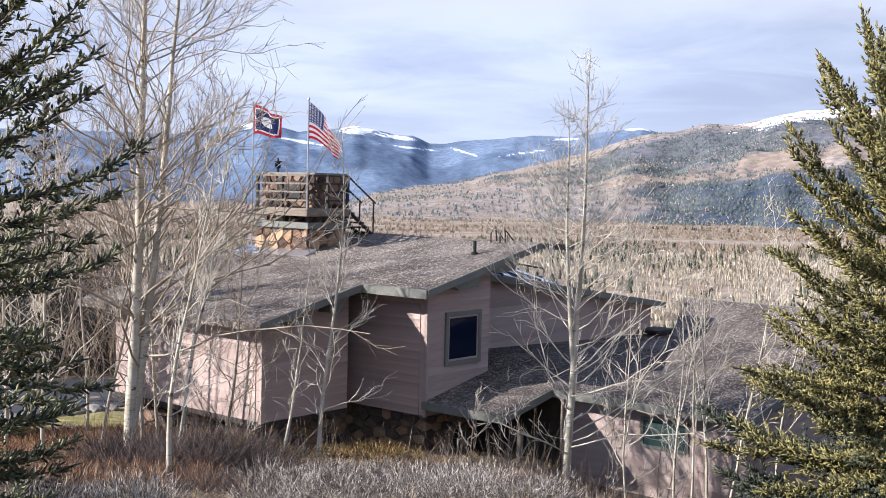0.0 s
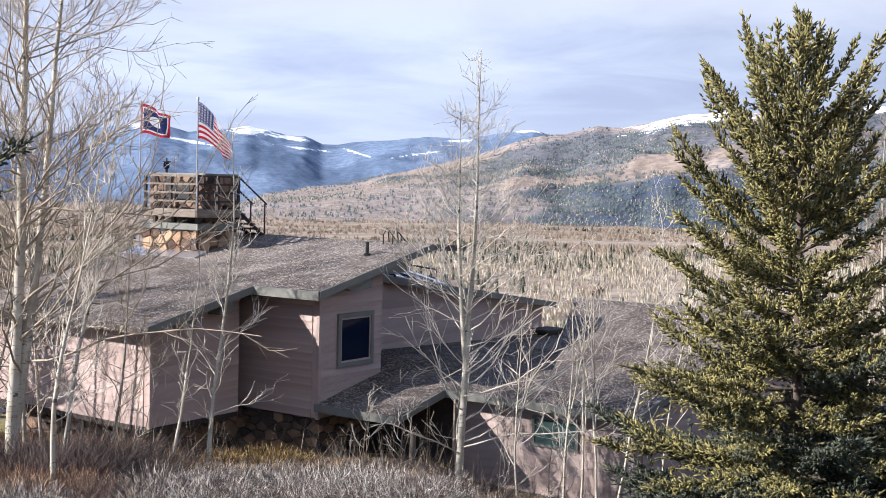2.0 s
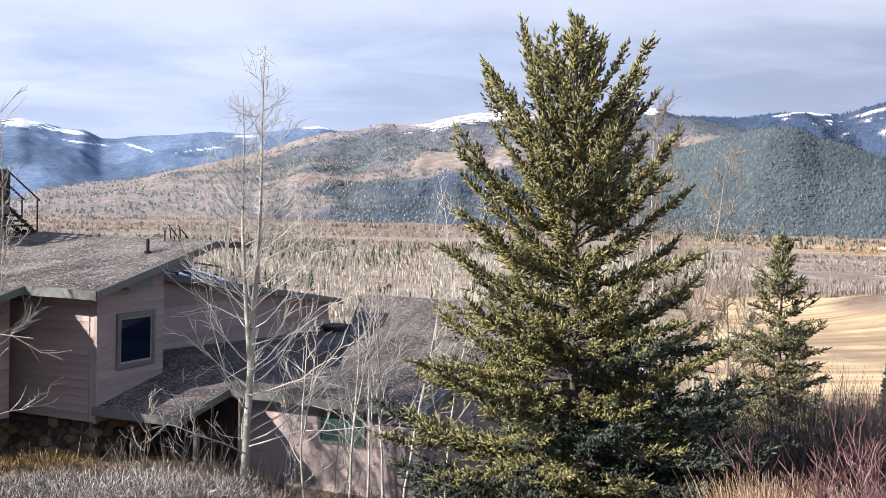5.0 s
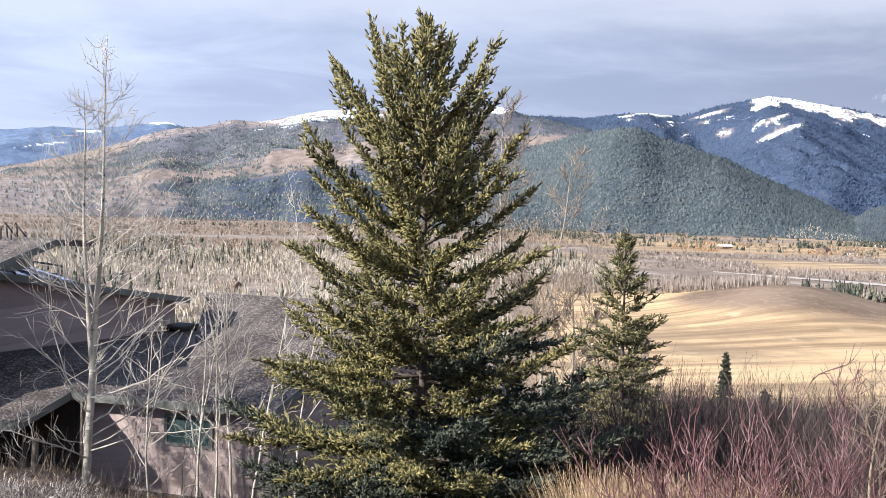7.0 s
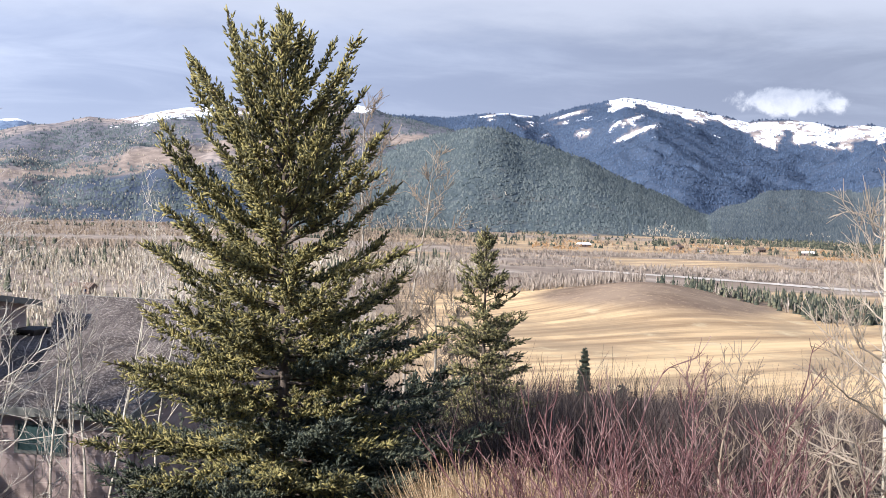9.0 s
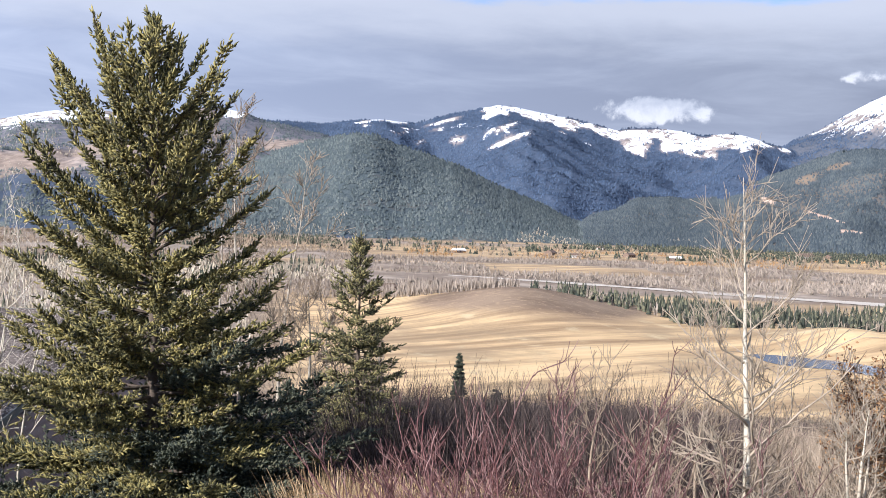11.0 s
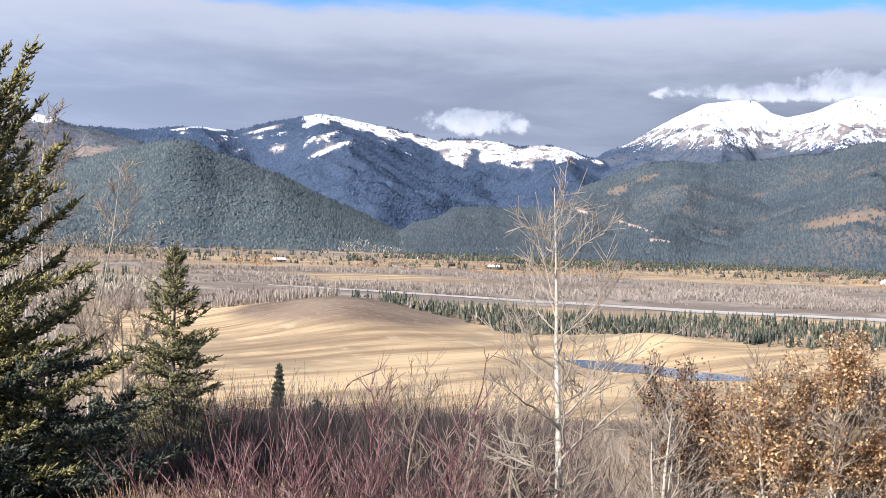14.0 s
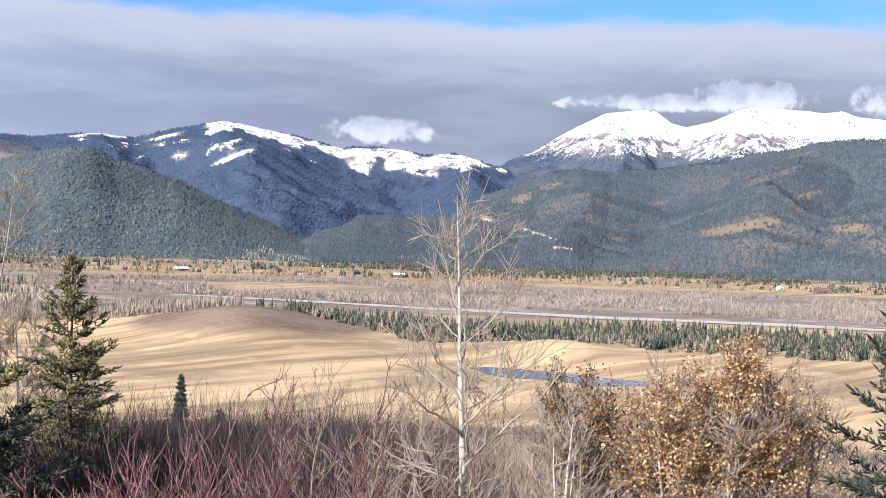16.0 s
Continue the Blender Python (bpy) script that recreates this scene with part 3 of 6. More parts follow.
def terrain(az, r):
    """Height, and the masks, at bearings and distances (arrays)."""
    x, y = r * np.sin(np.radians(az)), r * np.cos(np.radians(az))
    turn = np.abs((az - 22 + 180) % 360 - 180)
    slope = 0.17 * (1 - 1.5 * sstep(turn, 60, 150)) - 0.012 * sstep(-az, 5, 14) * (turn < 90)
    z = -1.62 - slope * r
    z = np.where(z > 6, 6 + (z - 6) * 0.15, z)
    z = z + 0.15 * (np.clip(r, 40, 64) - 40) * sstep(-az, 8, 11) * (turn < 110)
    z = z + (fbm(x * 0.25, y * 0.25, 3, 4) - 0.5) * 0.5 * sstep(r, 3, 15)
    # the hollow below the house and the tall spruce
    z = z - 1.1 * sstep(az, 4, 10) * (1 - sstep(az, 29, 33)) * sstep(r, 12, 19)
    deep = FLOOR + (fbm(x * 0.006, y * 0.006, 9, 4) - 0.5) * 4 * sstep(r, 300, 700)
    k = 4.0
    z = np.where(turn < 110, np.logaddexp(z / k, deep / k) * k, z)
    knoll = 13.5 * np.exp(-((az - 39.5) / 4.6) ** 2 - ((r - 640) / 95) ** 2) + 7 * np.exp(-((az - 55) / 3.0) ** 2 - ((r - 560) / 50) ** 2)
    z = z + knoll
    pool = np.exp(-((az - 54.8) / 5.5) ** 6 - ((r - 470) / 60) ** 6)
    z = z * (1 - pool) + (FLOOR - 0.3) * pool
    n0 = fbm(x * 0.004, y * 0.004, 21, 5)
    straw = sstep(r, 300, 330) * (1 - sstep(r, 800, 830)) * sstep(az, 25, 29)
    straw = np.maximum(straw, sstep(r, 1340, 1400) * (1 - sstep(r, 1850, 1900)) * sstep(az, 52, 55) * 0.95)
    straw = np.maximum(straw, sstep(n0 + 0.1 * sstep(r, 1100, 1500), 0.5, 0.58) * sstep(r, 1000, 1100) * sstep(az, 18, 30) * 0.8)
    for r0, r1, a0, a1 in ((1140, 1230, 22, 47), (1480, 1620, 24, 51), (1760, 1840, 26, 48), (1010, 1060, 30, 41)):
        rw = r + 60 * (fbm(az * 0.2, az * 0, 57, 3) - 0.5)
        straw = np.maximum(straw, 0.9 * sstep(rw, r0, r0 + 25) * (1 - sstep(rw, r1 - 25, r1)) * sstep(az, a0, a0 + 4) * (1 - sstep(az, a1 - 3, a1)))
    strip = sstep(np.sin(r / 36 + 7 * fbm(az * 0.12, r * 0.002, 55, 3)), 0.1, 0.6)
    straw = np.maximum(straw, strip * (0.7 * sstep(r, 1330, 1400) * sstep(az, 18, 26) + 0.4 * sstep(r, 1080, 1200) * (1 - sstep(az, 18, 26))))
    wood = sstep(r, 260, 320) * (1 - straw)
    forest = np.zeros_like(z)
    bare = sstep(np.exp(-((az - 40) / 5.5) ** 2 - ((r - 645) / 75) ** 2) + 0.35 * (n0 - 0.5), 0.2, 0.42)
    snow = np.zeros_like(z)
    kind = np.full(z.shape, -1)
    haze_tint = np.zeros_like(z)
    clay = np.zeros_like(z)
    for i, (rc, rf, power, crest) in enumerate(RIDGES):
        c = np.array(crest)
        wob = (fbm(az * 0.9, np.zeros_like(az) + i, 40 + i, 5) - 0.5) * 0.14
        el = np.interp(az, c[:, 0], c[:, 1]) + wob
        foot = rf + (fbm(az * 0.35, np.zeros_like(az), 70 + i, 3) - 0.5) * (260, 260, 70, 260, 90, 260)[i]
        top = rc * np.tan(np.radians(el))
        t = (r - foot) / (rc - foot)
        tc = np.clip(t, 0, 1)
        wx, wy = x + 260 * (fbm(x / 600, y / 600, 60 + i, 3) - 0.5), y + 260 * (fbm(x / 600, y / 600, 65 + i, 3) - 0.5)
        spur = 0.0
        for o, amp in enumerate((1.0, 0.5, 0.27, 0.15)):
            spur = spur + amp * (1 - np.abs(2 * vnoise(wx / 520 * 2 ** o, wy / 520 * 2 ** o, 80 + i * 7 + o) - 1))
        spur = spur / 1.92
        big = (1.2, 1.3, 0.5, 1.6, 1.3, 1.7)[i]
        prof = tc ** power + (spur - 0.52) * big * tc * (1 - tc)
        if i in SPURS:
            lean, amp, knots = SPURS[i]
            kn = np.array(knots)
            prof = prof + amp * np.interp(az + lean * (1 - tc) + (fbm(x / 300, y / 300, 90 + i, 3) - 0.5) * 2.5, kn[:, 0], kn[:, 1]) * tc * (1 - tc ** 2)
        h = np.where(t < 1, FLOOR + (top - FLOOR) * prof, top - (r - rc) * 0.35)
        h = np.where(t < 0, FLOOR - 50, h)
        up = h > z + 0.5
        z = np.where(up, h, z)
        kind = np.where(up, i, kind)
        ang = np.degrees(np.arctan2(h, r))
        drop = el - ang
        straw = np.where(up, 0, straw)
        patch = fbm(x / (330 if i < 4 else 210), y / (330 if i < 4 else 210), 110 + i, 5)
        # how much haze and cloud shade each ridge carries in its colours
        haze = (1.6, 0.75, 0.1, 0.9, 0.35, 0.7)[i]
        wo = (0.95, 1.0, 0.0, 1.0, 0.3, 1.0)[i] + 0 * z
        cl = 0 * z
        if i == 0:
            fo, sn, ba = 0.45 * sstep(patch, 0.42, 0.6), 0.72 * np.minimum(1, spots(az, ang, FAR_SNOW)) + 0.1 * sstep(ang, 1.2, 2.0), 0.0
        elif i == 1:
            mixed = sstep(patch, 0.42, 0.58)
            dark = sstep(az, 3, 9) * (1 - sstep(ang, 0.9, 1.5)) * sstep(patch, 0.3, 0.44)
            fo = np.maximum(0.92 * dark, np.where(ang < 0.2, 0.1, mixed * 0.65))
            cap = np.exp(-((az - 17.0) / 3.2) ** 4)
            sn = 0.4 * cap * (1 - sstep(drop, 0.2, 0.8)) + 0.2 * sstep(az, 9, 13) * (1 - sstep(drop, 0.5, 1.2))
            sn = sn + 0.9 * np.exp(-((az - 25.4) / 0.5) ** 2 - ((ang - 4.3) / 0.22) ** 2)
            ba = 0.35 * sstep(fbm(x / 260, y / 260, 133, 4), 0.48, 0.6) * (1 - mixed)
            fo = fo * (1 - 0.85 * sstep(sn, 0.4, 0.6))
        elif i == 2:
            fo, sn, ba = 0.97 + 0 * z, 0.0, 0.0
        elif i == 3:
            edge = np.interp(az, [p[0] for p in SNOW_EDGE], [p[1] for p in SNOW_EDGE]) + 1.5 * (fbm(x / 75, y / 75, 171, 4) - 0.5)
            sn = 0.6 * sstep(ang, edge - 0.12, edge + 0.08) + 0.3 * np.exp(-((az - 37.3) / 3.2) ** 4 - ((ang - 3.9) / 0.8) ** 4) + 0.5 * np.minimum(1, spots(az, ang, BLUE_SNOW))
            sn = sn * (1 - 0.75 * sstep(az, 40.5, 41.5) * (1 - sstep(drop, 0.03, 0.10)) * sstep(fbm(az * 1.1, 0 * az, 172, 3), 0.45, 0.55))
            fo, ba = 0.95 * (1 - 0.95 * sstep(sn, 0.3, 0.5)), 0.0
        elif i == 4:
            clear = 1 - sstep(spots(az, ang, CLEARINGS) * (0.35 + 1.3 * fbm(x / 60, y / 60, 77, 4)), 0.3, 0.75)
            cl = sstep(spots(az, ang, CLAY), 0.3, 0.6)
            clear = clear * (1 - cl)
            fo, sn, ba = (0.12 + 0.83 * clear) * (1 - 0.4 * sstep(patch, 0.5, 0.62)) * (1 - cl), 0.0, np.maximum(0.38 * (1 - clear), 0.2 * sstep(patch, 0.5, 0.62))
        else:
            rock = np.minimum(1, spots(az, ang, ROCKS))
            sn = sstep(ang, 3.0, 4.6) * 0.5 + 0.8 * sstep(ang + 0.7 * (fbm(x / 200, y / 200, 181, 4) - 0.5), 5.0, 5.6) - 0.75 * rock
            fo, ba = 0.85 * (1 - 0.95 * sstep(sn, 0.3, 0.6)), 0.0
        clay = np.where(up, cl, clay)
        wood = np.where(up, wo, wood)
        forest, snow, bare, haze_tint = np.where(up, fo, forest), np.where(up, sn, snow), np.where(up, ba, bare), np.where(up, haze, haze_tint)
    lawn = sstep(az, -24, -20) * (1 - sstep(az, -11.5, -9)) * sstep(r, 30, 32) * (1 - sstep(r, 39, 42))
    return x, y, z, dict(snow=snow, forest=forest, straw=straw, wood=wood, bare=bare, lawn=lawn, deep=haze_tint, clay=clay), kind


def ground_at(x, y):
    x, y = np.atleast_1d(np.asarray(x, float)), np.atleast_1d(np.asarray(y, float))
    return terrain(np.degrees(np.arctan2(x, y)), np.hypot(x, y))[2]


def place(az, r, dz=0.0):
    """A point on the ground at a bearing and a distance."""
    x, y = r * math.sin(radians(az)), r * math.cos(radians(az))
    return np.array([x, y, float(ground_at(x, y)[0]) + dz])


def build_ground():
    az = np.concatenate([np.arange(-30, 80, 0.17), np.arange(80, 330, 2.5)])
    r = np.concatenate([np.concatenate([[0.001], np.geomspace(0.4, 330, 80)]), np.geomspace(338, 2000, 50), np.linspace(2015, 4900, 135)])
    A, R = np.meshgrid(az, r, indexing="ij")
    x, y, z, masks, _ = terrain((A + 180) % 360 - 180, R)
    n, m = A.shape
    idx = np.arange(n * m).reshape(n, m)
    nxt = np.roll(idx, -1, 0)
    F = np.stack([idx[:, :-1], idx[:, 1:], nxt[:, 1:], nxt[:, :-1]], -1).reshape(-1, 4)[:, ::-1]
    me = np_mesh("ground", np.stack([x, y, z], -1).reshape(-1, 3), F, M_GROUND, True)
    for k, v in masks.items():
        a = me.attributes.new(k, "FLOAT", "POINT")
        a.data.foreach_set("value", np.broadcast_to(v, z.shape).astype(np.float32).ravel())
    ob = new("ground", me)
    tagged(ob, "brushy slope, straw-coloured fields and forested snowy mountains", "ground", kind="structure")


build_ground()

# ---- the house: u runs back to the right, v back to the left, from the corner of the projecting room ----
HX, HY, HBASE = -4.02, 26.11, -7.4
house = empty("house", pose(HX, HY, HBASE, 0, 0, 50), "mauve-brown lap-sided house with gravel shed roofs on a stone base", "house")


def hpoint(u, v, z):
    a = radians(50)
    return np.array([HX + u * math.cos(a) - v * math.sin(a), HY + u * math.sin(a) + v * math.cos(a), z])


def hpart(name, bm, mat, parent=None, label=""):
    """A part of the house, given in u, v and heights over the eye."""
    if isinstance(bm, bmesh.types.BMesh):
        bmesh.ops.translate(bm, verts=bm.verts, vec=(0, 0, -HBASE))
    else:
        bm = ([(p[0], p[1], p[2] - HBASE) for p in bm[0]], bm[1])
    return part(name, bm, mat, parent or house, label)


def roof_z(u):
    return -2.93 + 0.225 * u


def low_z(u):
    return -5.69 + 0.2 * u


def sheet(ring, zf, thick):
    """A roof slab: its outline in u, v, its top at zf(u)."""
    bm = bmesh.new()
    top = [bm.verts.new((u, v, zf(u))) for u, v in ring]
    bot = [bm.verts.new((u, v, zf(u) - thick)) for u, v in ring]
    bm.faces.new(top), bm.faces.new(bot[::-1])
    for i in range(len(ring)):
        j = (i + 1) % len(ring)
        bm.faces.new((top[j], top[i], bot[i], bot[j]))
    bmesh.ops.recalc_face_normals(bm, faces=bm.faces)
    return bm


def fascia(name, a, b, zf, thick, parent):
    """A board along a roof's edge from a to b, 3 cm proud, its top 3 cm over the roof."""
    a, b = np.array(a, float), np.array(b, float)
    d = unit(b - a)
    n = np.array([d[1], -d[0]]) * 0.045
    bm = bmesh.new()
    q = []
    for p in (a, b):
        for off, dz in ((0, 0.012), (1, 0.012), (1, -thick), (0, -thick)):
            w = p + n * (0.8 * off + 0.07)
            q.append(bm.verts.new((w[0], w[1], zf(p[0]) + dz)))
    for f in ((0, 1, 2, 3), (7, 6, 5, 4), (0, 4, 5, 1), (1, 5, 6, 2), (2, 6, 7, 3), (3, 7, 4, 0)):
        bm.faces.new([q[i] for i in f])
    bmesh.ops.recalc_face_normals(bm, faces=bm.faces)
    return hpart(name, bm, M_TRIM, parent, "grey-green painted fascia board")


def build_roofs():
    ring = [(-0.6, -0.55), (2.62, -0.55), (2.62, -2.62), (7.0, -2.62), (7.0, 6.4), (-0.6, 6.4)]
    top = hpart("roof", sheet(ring, roof_z, 0.16), M_GRAVEL, None, "brown gravel shed roof")
    for i, (a, b) in enumerate(zip(ring, ring[1:])):
        if i < 5:
            fascia("fascia", a, b, roof_z, 0.2 if i == 1 else 0.165, top)
    back = lambda u: roof_z(7.0) - 0.9 - 0.14 * (u - 7.0)
    ring = [(6.2, -0.9), (16.6, -0.9), (16.6, 5.2), (6.2, 5.2)]
    wing = hpart("roof", sheet(ring, back, 0.16), M_GRAVEL, None, "low gravel roof with a skylight")
    for a, b in zip(ring[:3], ring[1:3]):
        fascia("fascia", a, b, back, 0.17, wing)
    # back slope of the main roof
    hpart("roof", sheet([(7.0, -2.62), (8.6, -2.62), (8.6, 6.4), (7.0, 6.4)], lambda u: roof_z(7.0) - 0.05 * (u - 7), 0.16), M_GRAVEL)
    ring = [(3.2, -2.04), (3.2, -4.4), (5.1, -4.4), (5.1, -9.4), (6.9, -9.4), (6.9, -0.54), (5.66, -0.54), (5.66, -2.04)]
    low = hpart("roof", sheet(ring, low_z, 0.16), M_SHADED_LITTER, None, "low brown gravel roof strewn with leaves, twig shade in its tone")
    for a, b in zip(ring[:4], ring[1:5]):
        fascia("fascia", a, b, low_z, 0.17, low)
    ring = [(6.9, -9.4), (17.5, -9.4), (17.5, -0.54), (6.9, -0.54)]
    hpart("roof", sheet(ring, lambda u: low_z(6.9) - 0.035 * (u - 6.9), 0.16), M_SHADED_LITTER)
    # the long slope of the low roof, up to its far ridge
    far = hpart("roof", sheet([(6.9, -9.4), (13.2, -9.4), (13.2, -3.4), (6.9, -6.3)], low_z, 0.16), M_SHADED_LITTER)
    fascia("fascia", (13.2, -9.4), (13.2, -3.4), low_z, 0.22, far)
    hpart("wall", boxed((12.9, -9.2, -6.8), (13.05, -3.7, low_z(12.9) - 0.17)), M_SIDING)
    # small dark platform against the end of the wing
    hpart("platform", boxed((15.5, -1.3, -4.5), (16.6, -0.56, -4.42)), M_DARKWOOD, None, "weathered platform at the wing's end")
    for u, v in ((15.55, -1.25), (16.45, -1.25), (16.45, -0.7), (15.55, -0.7)):
        hpart("post", boxed((u, v, -4.9), (u + 0.1, v + 0.1, -4.5)), M_DARKWOOD)
    hpart("wall", boxed((15.7, -1.15, -4.9), (16.4, -0.7, -4.52)), M_DARKWOOD)
    # rafter ends under the sloping edges
    for u, v in ((0.6, -0.42), (1.75, -0.42), (2.9, -0.3)):
        bm = prism([(u - 0.05, roof_z(u) - 0.44), (u + 0.32, roof_z(u) - 0.42), (u + 0.42, roof_z(u + 0.4) - 0.17), (u - 0.05, roof_z(u) - 0.17)], 1, v, v + 0.5)
        hpart("beam", bm, M_TRIM, top, "grey-green rafter end")
    for u in (4.4, 5.9):
        bm = prism([(u - 0.5, roof_z(u) - 0.46), (u + 0.25, roof_z(u) - 0.42), (u + 0.3, roof_z(u + 0.3) - 0.17), (u - 0.75, roof_z(u - 0.75) - 0.17)], 1, -2.5, -2.02)
        hpart("beam", bm, M_TRIM, top, "grey-green rafter end")
    return top


MAIN_ROOF = build_roofs()


def siding(wall, along, fixed, lo, hi, z0, ztop, step=0.19, sign=-1):
    """Lap boards on a wall that runs along u (along=0) or v (1) at the fixed other coordinate."""
    if "lap_board" not in bpy.data.meshes:
        bm = bmesh.new()
        ring = [(0, 0), (0.026, 0), (0.026, 0.03), (0.008, 1.0), (0, 1.0)]
        for w in (0, 1):
            vs = [bm.verts.new((w, -a, b)) for a, b in ring]
            bm.faces.new(vs if w else vs[::-1])
        bm.verts.ensure_lookup_table()
        for i in range(5):
            j = (i + 1) % 5
            bm.faces.new((bm.verts[i], bm.verts[j], bm.verts[5 + j], bm.verts[5 + i]))
        bmesh.ops.recalc_face_normals(bm, faces=bm.faces)
        me = bpy.data.meshes.new("lap_board")
        bm.to_mesh(me), bm.free()
        me.materials.append(M_SIDING)
    me = bpy.data.meshes["lap_board"]
    z = z0
    while z < 0:
        # the stretch of the wall that stands high enough
        us = [u for u in np.linspace(lo, hi, 60) if ztop(u) > z + 0.05]
        if not us:
            break
        a, b = us[0], us[-1]
        ob = new("board", me)
        ob.parent = wall
        h = min(step + 0.012, max(ztop(u) for u in us) - z)
        if along == 0:
            ob.matrix_local = Matrix.Translation((a, fixed, z - HBASE)) @ Matrix.Diagonal((b - a, 1, h, 1))
        else:
            ob.matrix_local = Matrix.Translation((fixed, b, z - HBASE)) @ Matrix.Rotation(radians(-90), 4, "Z") @ Matrix.Diagonal((b - a, 1, h, 1))
        z += step


def wall_u(v, lo, hi, z0, ztop, thick=0.2, mat=None, boards=True):
    """A wall along u with its outer face at v, which looks toward -v."""
    ring = [(lo, z0), (hi, z0), (hi, ztop(hi)), (lo, ztop(lo))]
    w = hpart("wall", prism(ring, 1, v, v + thick), mat or M_SIDING)
    if boards:
        siding(w, 0, v, lo, hi, z0, ztop)
    return w


def wall_v(u, lo, hi, z0, z1, thick=0.2, mat=None, boards=True):
    w = hpart("wall", boxed((u, lo, z0), (u + thick, hi, z1)), mat or M_SIDING)
    if boards:
        siding(w, 1, u, lo, hi, z0, lambda _: z1)
    return w


def under(u):
    return roof_z(u) - 0.17


def build_walls():
    # projecting room
    wall_u(0.0, 0.0, 2.72, -5.4, under)
    wall_v(0.0, 0.2, 5.6, -5.4, under(0) - 0.02)
    hpart("wall", boxed((2.52, 0.2, -5.4), (2.72, 5.6, under(2.5))), M_SIDING)
    hpart("floor_slab", boxed((0.0, 0.0, -5.52), (2.72, 5.6, -5.404)), M_DARKWOOD)
    # corner bay
    wall_v(3.3, -1.84, 5.6, -5.4, under(3.3))
    bay = wall_u(-2.04, 3.3, 5.66, -5.4, under)
    hpart("wall", boxed((5.46, -1.84, -5.4), (5.66, -0.35, under(5.5))), M_SIDING)
    hpart("corner_board", boxed((3.25, -2.09, -5.42), (3.33, -2.0, under(3.3))), M_SIDING, bay)
    hpart("corner_board", boxed((-0.05, -0.05, -5.42), (0.04, 0.04, under(0.0))), M_SIDING)
    # upper wall of the wing
    wall_u(-0.54, 5.66, 16.3, -4.95, lambda u: roof_z(7.0) - 1.06 - 0.14 * (u - 7.0))
    hpart("wall", boxed((16.1, -0.34, -6.0), (16.3, 5, -3.9)), M_SIDING)
    hpart("wall", boxed((7.0, -0.3, -4.9), (7.2, 6, under(7.0))), M_SIDING)
    hpart("downpipe", boxed((5.72, -0.66, -4.7), (5.84, -0.57, -2.3), 0.01), M_BLACK, None, "dark downpipe")
    # lower storey under the low roof
    wall_v(5.6, -9.2, -4.4, -6.85, low_z(5.6) - 0.17)
    wall_u(-9.2, 5.8, 17, -6.85, lambda u: low_z(5.6) - 0.17)
    # dark panel standing in for the shade of the opening under the roof
    hpart("wall", boxed((5.3, -4.4, -8), (5.5, -1.9, low_z(5.3) - 0.17)), M_DARKWOOD)
    # soffits
    hpart("soffit", boxed((2.72, -0.3, -2.62), (3.3, 6, -2.58)), M_DARKWOOD)


build_walls()


def build_window(u0, u1, z0, z1, v):
    w = new("window")
    w.parent = house
    tagged(w, "fixed dark-glass window in a grey-green frame")
    f = 0.11
    bars = [((u0, z0), (u1, z0 + f)), ((u0, z1 - f), (u1, z1)), ((u0, z0 + f), (u0 + f, z1 - f)), ((u1 - f, z0 + f), (u1, z1 - f))]
    for (a, b), (c, d) in bars:
        hpart("window_frame", boxed((a, v - 0.075, b), (c, v + 0.03, d), 0.008), M_TRIM, w)
    s = 0.045
    inner = (u0 + f, u1 - f, z0 + f, z1 - f)
    for a, b, c, d in ((inner[0], inner[2], inner[1], inner[2] + s), (inner[0], inner[3] - s, inner[1], inner[3]), (inner[0], inner[2] + s, inner[0] + s, inner[3] - s), (inner[1] - s, inner[2] + s, inner[1], inner[3] - s)):
        hpart("sash", boxed((a, v - 0.05, b), (c, v + 0.01, d), 0.004), M_SIDING, w)
    hpart("pane", boxed((inner[0] + s, v - 0.035, inner[2] + s), (inner[1] - s, v - 0.029, inner[3] - s)), M_GLASS, w, "dark reflecting pane")


build_window(3.93, 5.3, -4.28, -2.98, -2.04)


def clip_cell(poly, mx, my, nx, ny):
    """The part of a polygon on the near side of the line through (mx, my) with normal (nx, ny)."""
    out = []
    for i, q in enumerate(poly):
        p = poly[i - 1]
        dp, dq = (p[0] - mx) * nx + (p[1] - my) * ny, (q[0] - mx) * nx + (q[1] - my) * ny
        if (dp <= 0) != (dq <= 0):
            t = dp / (dp - dq)
            out.append((p[0] + (q[0] - p[0]) * t, p[1] + (q[1] - p[1]) * t))
        if dq <= 0:
            out.append(q)
    return out


